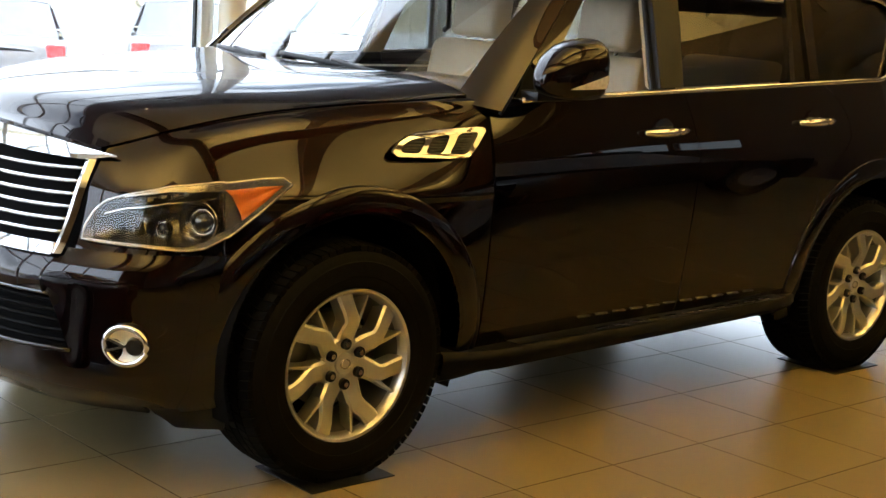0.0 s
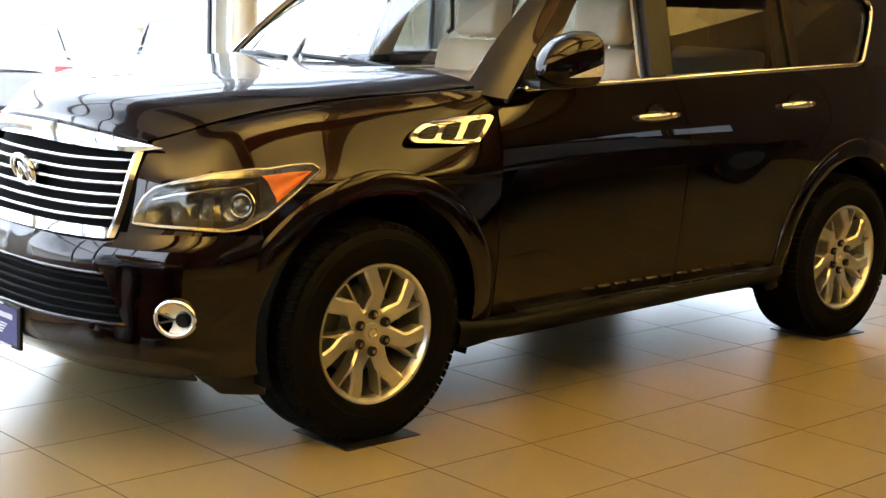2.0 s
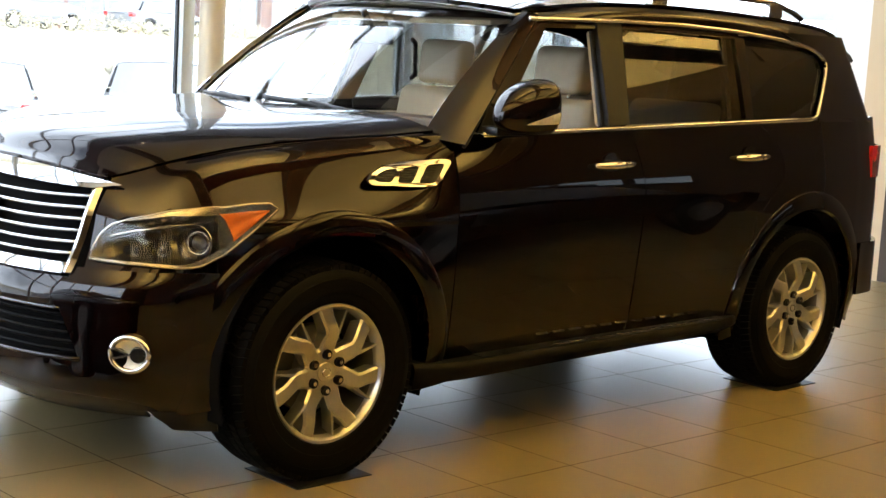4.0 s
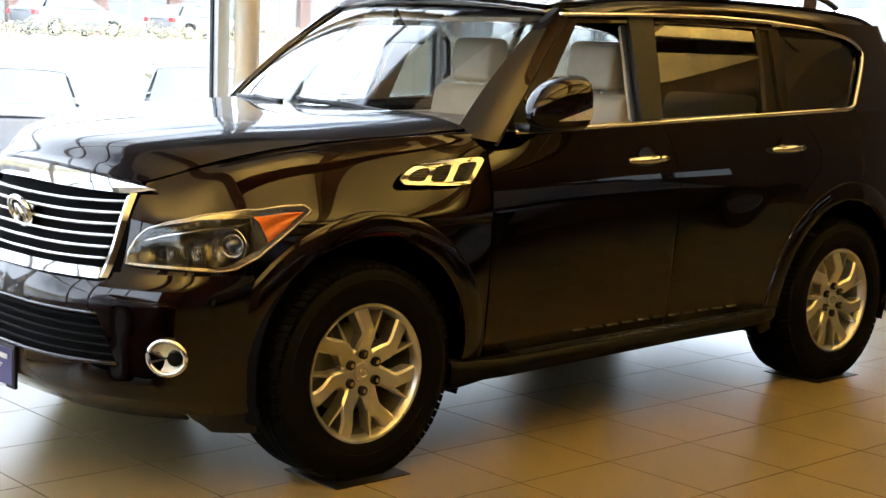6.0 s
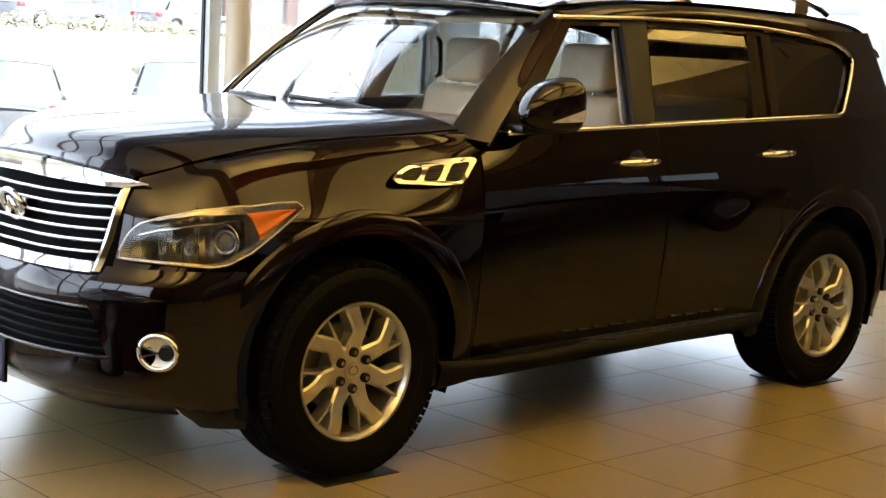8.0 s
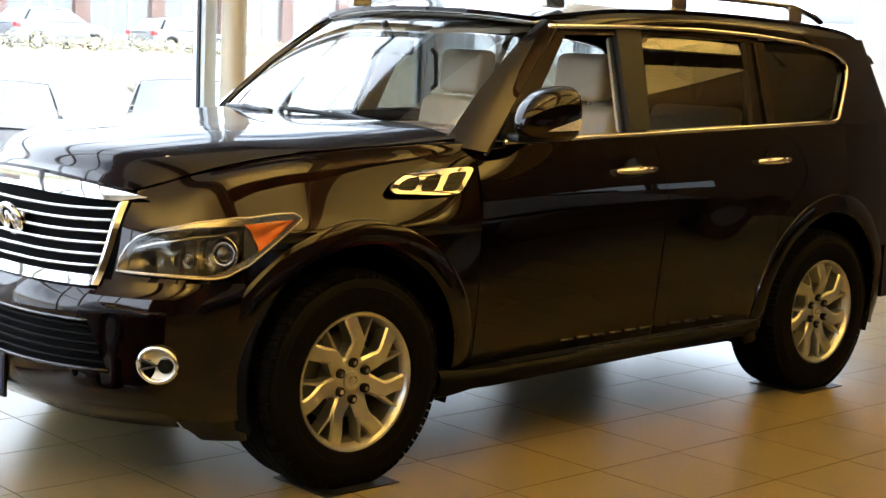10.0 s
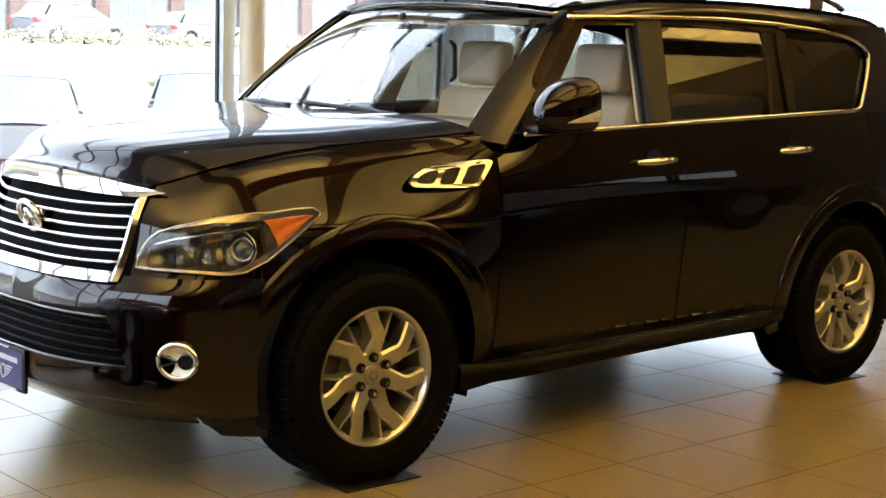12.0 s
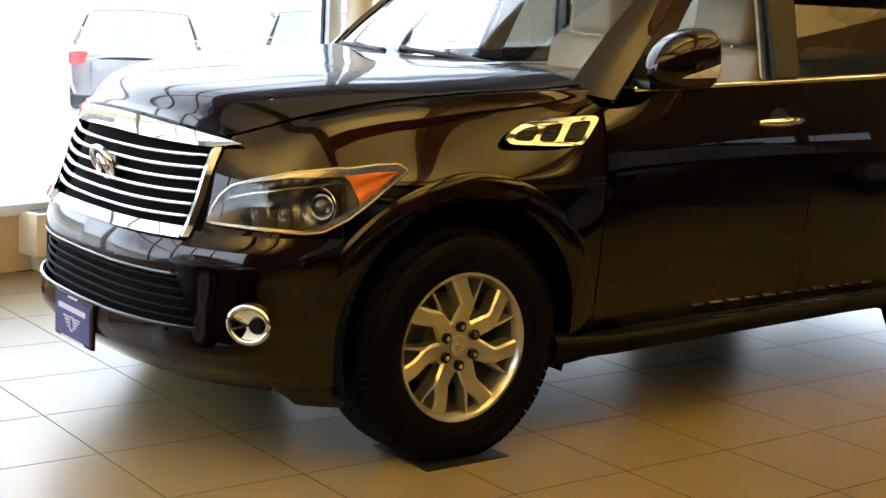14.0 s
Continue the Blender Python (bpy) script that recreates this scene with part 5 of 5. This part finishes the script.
for y in (-0.41, 0.41):
    seat(1.62, y)
    seat(2.50, y)
cushion("dashboard", 0.55, 0.98, -0.76, 0.76, 0.95, 1.285, DASH, car, 0.08, 0.0, "brown dashboard")
cushion("dash_hood", 0.78, 0.98, -0.62, -0.20, 1.25, 1.335, DASH, car, 0.035, 0.0, "instrument hood")
sw = new("steering_wheel")
sw.parent = car
sw["label"] = "beige leather steering wheel"
SM = Matrix.Translation((1.09, -0.40, 1.235)) @ Matrix.Rotation(radians(-62), 4, "Y")
tube("rim", [SM @ Vector((0.19 * math.cos(a), 0.19 * math.sin(a), 0)) for a in np.linspace(0, 2 * math.pi, 37)[:-1]], 0.017, LEATHER, sw, "", 8, closed=True)
bm = bmesh.new()
bmesh.ops.create_uvsphere(bm, u_segments=20, v_segments=10, radius=0.085, matrix=SM @ Matrix.Diagonal((1, 1, 0.5, 1)))
part("hub", bm, LEATHER, sw, "", True)
for a in (0, 120, 240):
    tube("spoke", [SM @ Vector((0, 0, 0)), SM @ Vector((0.185 * math.cos(radians(a + 90)), 0.185 * math.sin(radians(a + 90)), 0))], 0.016, LEATHER, sw)
rv = new("rear_view_mirror")
rv.parent = car
cushion("mirror_body", 0.945, 0.985, -0.125, 0.125, 1.63, 1.705, BLACK, rv, 0.018)
tube("stalk", [(0.955, 0, 1.70), (0.90, 0, 1.775)], 0.016, BLACK, rv)
tube("grab_handle", [(1.86, 0.73, 1.66), (1.85, 0.69, 1.64), (1.85, 0.685, 1.55), (1.86, 0.69, 1.48), (1.87, 0.73, 1.46)], 0.014, BLACK, car, "black grab handle", 8)
g = np.array([[roof_point(u, w) + np.array([0.05, 0, -0.035]) for w in np.linspace(-0.97, 0.97, 21)] for u in np.linspace(0.04, 0.97, 24)])
sheet("headliner", g, TRIMBEIGE, car, "beige headliner", None, 0.01, flip=True)
for s in (-1, 1):
    slab("pillar_trim", [(1.50, 1.33), (1.62, 1.335), (1.71, 1.74), (1.57, 1.74)], glass_at(s, -0.045), 0.03, TRIMBEIGE, car, "beige pillar trim", False, 0.008)
    slab("door_seal", [(1.490, 1.325), (1.560, 1.33), (1.635, 1.745), (1.555, 1.745)], glass_at(s, -0.024), 0.02, BLACK, car, "black door seal", False, 0.004)
    slab("a_pillar_trim", [(0.66, 1.30), (0.78, 1.31), (1.25, 1.735), (1.17, 1.76)], lambda a, b, d, s=s: (a, s * (0.86 - 0.34 * (b - 1.30) - d), b), 0.03, TRIMBEIGE, car, "beige pillar trim", False, 0.008)
    box("door_card", 0.75, 2.5, min(s * 0.82, s * 0.90), max(s * 0.82, s * 0.90), 0.6, 1.275, TRIMBEIGE, car, "beige door card", 0.02)
    slab("sun_visor", [(1.10, 0.08), (1.28, 0.08), (1.30, 0.55), (1.16, 0.55)], lambda a, b, d, s=s: (a, s * b, 1.775 - 0.10 * (1.3 - a) - d), 0.02, TRIMBEIGE, car, "beige sun visor", False, 0.006)
box("cabin_floor", 0.6, 3.9, -0.8, 0.8, 0.46, 0.55, DASH, car, "dark cabin carpet")


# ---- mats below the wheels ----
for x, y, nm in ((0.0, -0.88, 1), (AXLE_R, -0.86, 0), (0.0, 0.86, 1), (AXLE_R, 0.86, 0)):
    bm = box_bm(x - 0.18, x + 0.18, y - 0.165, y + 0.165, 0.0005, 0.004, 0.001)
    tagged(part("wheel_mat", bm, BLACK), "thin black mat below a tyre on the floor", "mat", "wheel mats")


# ---- the other car near the camera and the cars outside ----
def parked_car(name, m, paint, label, tail=True, tall=0.0, length=4.6, width=1.8):
    """A plain car along +x (nose at +x), centred on its own origin, wheels on z 0."""
    c = thing(name, label, "car", at=m)
    L, W = length / 2, width / 2
    xs = np.array([-L, -L + 0.06, -L + 0.35, -L + 0.9, -0.6, 0.3, 0.9, L - 0.7, L - 0.25, L - 0.04, L])
    wid = np.array([0.62, 0.86, 0.96, 0.99, 1, 1, 1, 0.98, 0.90, 0.70, 0.5]) * W
    top = np.array([0.82, 0.93, 0.97, 0.98, 0.95, 0.94, 0.93, 0.86, 0.78, 0.68, 0.6]) + tall
    g = []
    for x, w, t in zip(xs, wid, top):
        g.append([(x, -w * 0.93, 0.24), (x, -w, 0.45), (x, -w, 0.68), (x, -w * 0.95, t - 0.05), (x, -w * 0.72, t), (x, 0, t + 0.02), (x, w * 0.72, t), (x, w * 0.95, t - 0.05), (x, w, 0.68), (x, w, 0.45), (x, w * 0.93, 0.24)])
    g = patch(g, 50, 50)

    def keep(p):
        return not any(math.hypot(p[0] - a, p[2] - 0.33) < 0.37 and abs(p[1]) > W * 0.7 for a in (-L + 0.95, L - 0.9))

    sheet("body", g, paint, c, "", keep, 0.0, flip=True)
    part("front_cover", box_bm(L - 0.06, L - 0.005, -W * 0.5, W * 0.5, 0.3, 0.58 + tall * 0.5, 0.03), BLACK, c, "", True)
    part("tail_cover", box_bm(-L + 0.005, -L + 0.05, -W * 0.62, W * 0.62, 0.28, 0.80 + tall, 0.03), paint, c, "", True)
    part("underside", box_bm(-L + 0.15, L - 0.2, -W * 0.82, W * 0.82, 0.2, 0.5, 0.03), UNDER, c, "", True)
    rh = 1.44 + tall
    gx = [(-L + 0.35, 0.95 + tall, 0.86), (-L + 0.75, rh - 0.07, 0.70), (-0.5, rh, 0.68), (0.35, rh - 0.03, 0.68), (1.15, 0.93 + tall, 0.86)]
    cab = [[(x, -W * w, z - 0.04), (x, -W * w * 0.9, z), (x, 0, z + 0.03), (x, W * w * 0.9, z), (x, W * w, z - 0.04)] for x, z, w in gx]
    sheet("roof", patch([cab[1], cab[2], cab[3]], 12, 12), paint, c, "", None, 0.03, flip=True)
    for a, b, nm in ((0, 1, "rear_window"), (3, 4, "windscreen")):
        sheet(nm, patch([cab[a], cab[b]], 8, 12), CARGLASS, c, "dark car glass", None, 0.01, flip=True)
    for s in (-1, 1):
        slab("side_window", [(-L + 0.45, 0.95 + tall), (1.05, 0.93 + tall), (0.35, rh - 0.08), (-0.5, rh - 0.05), (-L + 0.8, rh - 0.11)], lambda a, b, d, s=s: (a, s * (W * 0.95 - 0.42 * (b - 0.93 - tall) - d), b), 0.02, CARGLASS, c, "dark car glass")
        for a in (-L + 0.95, L - 0.9):
            wh = lathe("wheel", [(0.20, -0.1), (0.31, -0.1), (0.325, -0.08), (0.325, 0.08), (0.31, 0.1), (0.2, 0.1)], RUBBER, c, "black tyre", 28)
            wh.location = (a, s * (W - 0.12), 0.325)
            lathe("rim", [(0.0, -s * -0.07), (0.06, -s * -0.09), (0.20, -s * -0.085), (0.215, -s * -0.1)], DARKENED_ALLOY if paint is PAINT else ALLOY, wh, "alloy rim", 28)
        part("tail_lamp", box_bm(-L + 0.01, -L + 0.22, s * W * 0.80 - 0.13, s * W * 0.80 + 0.12, 0.70 + tall * 0.8, 0.88 + tall * 0.8, 0.03), RED, c, "red tail lamp", True)
        part("headlamp", box_bm(L - 0.45, L - 0.12, s * W * 0.74 - 0.14, s * W * 0.74 + 0.13, 0.60 + tall * 0.6, 0.72 + tall * 0.6, 0.03), CHROME, c, "clear headlamp", True)
    return c


CARGLASS = material("dark_car_glass", (0.10, 0.11, 0.12), 0.05, 0, 0.5)
SILVERP = material("silver_car_paint", (0.17, 0.175, 0.185), 0.3, 0.4, 0.8, 0.04, 40)
WHITEP = material("white_car_paint", (0.72, 0.72, 0.72), 0.35, 0, 0.8, 0.04, 40)
REDP = material("red_car_paint", (0.35, 0.02, 0.02), 0.3, 0.1, 0.8, 0.05, 40)
GREYP = material("grey_car_paint", (0.16, 0.17, 0.19), 0.3, 0.4, 0.8, 0.05, 40)
parked_car("dark_sedan", Matrix.Translation((-4.26, -1.03, 0)) @ Matrix.Rotation(radians(-27), 4, "Z"), PAINT, "glossy dark sedan parked on the showroom tiles", length=4.6, width=1.85)
parked_car("dark_sedan", Matrix.Translation((4.35, -6.0, 0)) @ Matrix.Rotation(radians(3), 4, "Z"), PAINT, "glossy black sedan parked below the strip window", length=4.6, width=1.85)
parked_car("dark_sedan", Matrix.Translation((-0.6, -7.6, 0)) @ Matrix.Rotation(radians(5), 4, "Z"), PAINT, "glossy dark sedan parked by the dark wall", length=4.7, width=1.85)
parked_car("dark_coupe", Matrix.Translation((3.9, -4.15, 0)) @ Matrix.Rotation(radians(2), 4, "Z"), PAINT, "low glossy black coupe parked on the showroom tiles", length=4.5, width=1.8, tall=-0.2)
LOT_Z = -0.25
ASPHALT = material("pale_concrete_lot", (0.34, 0.34, 0.34), 0.9, 0, 0, 0.10, 0.4, 0.2, 30)
ground = link("ground", [(-400, -400, LOT_Z), (400, -400, LOT_Z), (400, 600, LOT_Z), (-400, 600, LOT_Z)], [(0, 1, 2, 3)], ASPHALT, smooth=False)
tagged(ground, "pale sunlit concrete car park", "ground", kind="structure")
for x, y, turn, mat, lab, tall, nm in (
        (6.3, 14.8, 62, SILVERP, "silver car parked outside with red tail lamps", -0.09, "parked_car"),
        (2.2, 12.6, 62, REDP, "red car parked outside the window", 0.12, "parked_car"),
        (8.6, 13.8, 62, SILVERP, "silver sedan parked outside the window", 0.0, "parked_car"),
        (12.2, 15.6, 242, WHITEP, "white car parked outside the window", 0.0, "parked_car"),
        (17.5, 45.5, 12, WHITEP, "white sedan parked before the far building", 0.0, "parked_car"),
        (24.0, 47.0, 12, GREYP, "grey car parked before the far building", 0.1, "parked_car"),
        (31.0, 49.0, 12, SILVERP, "silver car parked before the far building", 0.0, "parked_car"),
        (-14.0, 3.0, 80, GREYP, "grey car parked outside the side window", 0.1, "parked_car"),
        (-14.0, -1.0, 80, SILVERP, "silver car parked outside the side window", 0.0, "parked_car")):
    parked_car(nm, Matrix.Translation((x, y, LOT_Z if y < 30 else 1.28)) @ Matrix.Rotation(radians(turn), 4, "Z"), mat, lab, tall=tall)


# far building and hedge
def far_building():
    b = thing("commercial_building", "long low pale building with dark window bays", "building", at=Matrix.Translation((20, 56, 1.28)) @ Matrix.Rotation(radians(13), 4, "Z"))
    wallm = material("pale_render", (0.13, 0.125, 0.12), 0.8, 0, 0, 0.06, 0.6, 0.1, 10)
    brick = material("pink_brick", (0.12, 0.07, 0.055), 0.85, 0, 0, 0.12, 3, 0.2, 8)
    box("wall", -45, 45, 0, 14, 0, 4.0, wallm, b, "", 0.05)
    box("parapet", -45.3, 45.3, -0.3, 0.0, 3.5, 4.4, wallm, b, "", 0.05)
    for k in range(18):
        x = -42 + 4.9 * k
        box("brick_pier", x - 0.45, x + 0.45, -0.25, 0.0, 0, 3.5, brick, b)
        wdw = box("shop_window", x + 0.6, x + 4.3, -0.06, -0.01, 0.5, 3.2, CARGLASS, b)
        for q in (1.85, 3.05):
            box("window_bar", x + q - 0.05, x + q + 0.05, -0.12, -0.065, 0.5, 3.2, FRAMEWHITE, wdw)


far_building()


BANK_Z = 1.28


def grass_bank():
    """The verge that rises from the car park to the road before the far building."""
    e, n = Vector((math.cos(0.22), math.sin(0.22), 0)), Vector((-math.sin(0.22), math.cos(0.22), 0))
    rows = []
    for d, z in ((-7, LOT_Z), (-6.6, LOT_Z + 0.12), (-4, LOT_Z + 0.75), (-1.5, BANK_Z - 0.1), (1.5, BANK_Z), (30, BANK_Z), (60, BANK_Z), (60, LOT_Z - 0.1)):
        rows.append([Vector((22, 40, z + (0.06 * math.sin(k * 1.9 + d) if -5 < d < 0 else 0))) + e * (-130 + 5.2 * k) + n * d for k in range(51)])
    g = sheet("grass_bank", np.array([[tuple(p) for p in r] for r in rows]), material("dry_grass", (0.22, 0.19, 0.11), 0.9, 0, 0, 0.25, 0.8, 0.3, 12), None, flip=True)
    tagged(g, "dry grass verge rising behind the car park", "verge", kind="structure")


grass_bank()


def hedge():
    rng = np.random.default_rng(4)
    verts, faces = [], []
    for k in range(24000):
        s, d, z = rng.uniform(-45, 50), rng.uniform(-0.6, 0.6), rng.uniform(0, 1) ** 0.8 * 0.95
        z *= 0.55 + 0.12 * math.sin(s * 1.7) + 0.1 * math.sin(s * 5.1)
        p = Vector((22 + s * math.cos(0.22) - d * 0.22, 40 + s * math.sin(0.22) + d, BANK_Z + z))
        a, t, r = rng.uniform(0, 6.28), rng.uniform(-1, 1), 0.04
        u = Vector((math.cos(a), math.sin(a), t * 0.5)) * r
        v = Vector((-math.sin(a) * t, math.cos(a) * t, 1.0)) * r * 0.7
        i = len(verts)
        verts += [p - u, p - v * 0.6, p + u, p + v]
        faces.append((i, i + 1, i + 2, i + 3))
    leaf = material("dry_hedge_leaves", (0.36, 0.33, 0.22), 0.8, 0, 0, 0.3, 2.0)
    h = link("hedge", verts, faces, leaf, smooth=False)
    tagged(h, "low dry hedge along the edge of the car park", "hedge", kind="stuff")


hedge()


def bare_tree(x, y, h, seed):
    rng = random.Random(seed)
    t = thing("bare_tree", "leafless winter tree at the car park edge", "tree", "trees", at=Matrix.Translation((x, y, LOT_Z)))
    bark = TREEBARK
    tube("trunk", [(0, 0, 0), (0.05, 0.02, h * 0.3), (0.0, 0.1, h * 0.6), (0.1, 0.1, h)], [0.16, 0.12, 0.07, 0.015], bark, t, "", 7)
    for k in range(16):
        z = h * (0.28 + 0.04 * k)
        a = k * 2.4 + rng.random()
        l = h * (0.42 - 0.018 * k)
        p = [Vector((0.03, 0.05, z))]
        for q in range(4):
            p.append(p[-1] + Vector((math.cos(a), math.sin(a), 0.75)) * l / 4 + Vector((rng.uniform(-.1, .1), rng.uniform(-.1, .1), 0.05)))
        br = tube("limb", p, [0.045, 0.03, 0.02, 0.012, 0.005], bark, t, "", 5)
        for q in range(3):
            o = p[2 + q % 3]
            b2 = a + rng.uniform(-1.1, 1.1)
            tube("twig", [o, o + Vector((math.cos(b2), math.sin(b2), 0.8)) * l * 0.25, o + Vector((math.cos(b2), math.sin(b2), 1.3)) * l * 0.42], [0.012, 0.008, 0.003], bark, br, "", 4)


TREEBARK = material("grey_bark", (0.14, 0.11, 0.09), 0.9, 0, 0, 0.2, 5, 0.3, 20)
for k, (x, y) in enumerate(((34, 33), (24, 20))):
    bare_tree(x, y, 7.5 + k % 3, k)

# ---- floor tiles, last ----
def tile_mesh():
    w, d, b = PX / 2 - 0.0025, PY / 2 - 0.0025, 0.0003
    v = [(-w, -d, -0.011), (w, -d, -0.011), (w, d, -0.011), (-w, d, -0.011), (-w, -d, -b), (w, -d, -b), (w, d, -b), (-w, d, -b), (-w + b, -d + b, 0), (w - b, -d + b, 0), (w - b, d - b, 0), (-w + b, d - b, 0)]
    f = [(8, 9, 10, 11)] + [(i, (i + 1) % 4, 4 + (i + 1) % 4, 4 + i) for i in range(4)] + [(4 + i, 4 + (i + 1) % 4, 8 + (i + 1) % 4, 8 + i) for i in range(4)]
    return v, f


tv, tf = tile_mesh()
tile_me = bpy.data.meshes.new("tile")
tile_me.from_pydata(tv, [], tf)
tile_me.materials.append(TILE)
rest_v, rest_f = [], []
for i in range(-16, 13):
    for j in range(-17, 9):
        cx, cy = TILE_X + PX * (i + 0.5), TILE_Y + PY * (j + 0.5)
        if cx < X0 or cx > X1 - 0.2 or cy < Y0 or cy > wall_y(cx) - 0.25:
            continue
        if -3.2 < cx < 5.2 and -2.75 < cy < 2.6:
            t = new("tile", tile_me)
            t.parent = floor
            t.location = (cx, cy, 0)
        else:
            n = len(rest_v)
            rest_v += [(x + cx, y + cy, z) for x, y, z in tv]
            rest_f += [tuple(q + n for q in f) for f in tf]
tagged(link("tile_field", rest_v, rest_f, TILE, floor, smooth=False), kind="stuff")
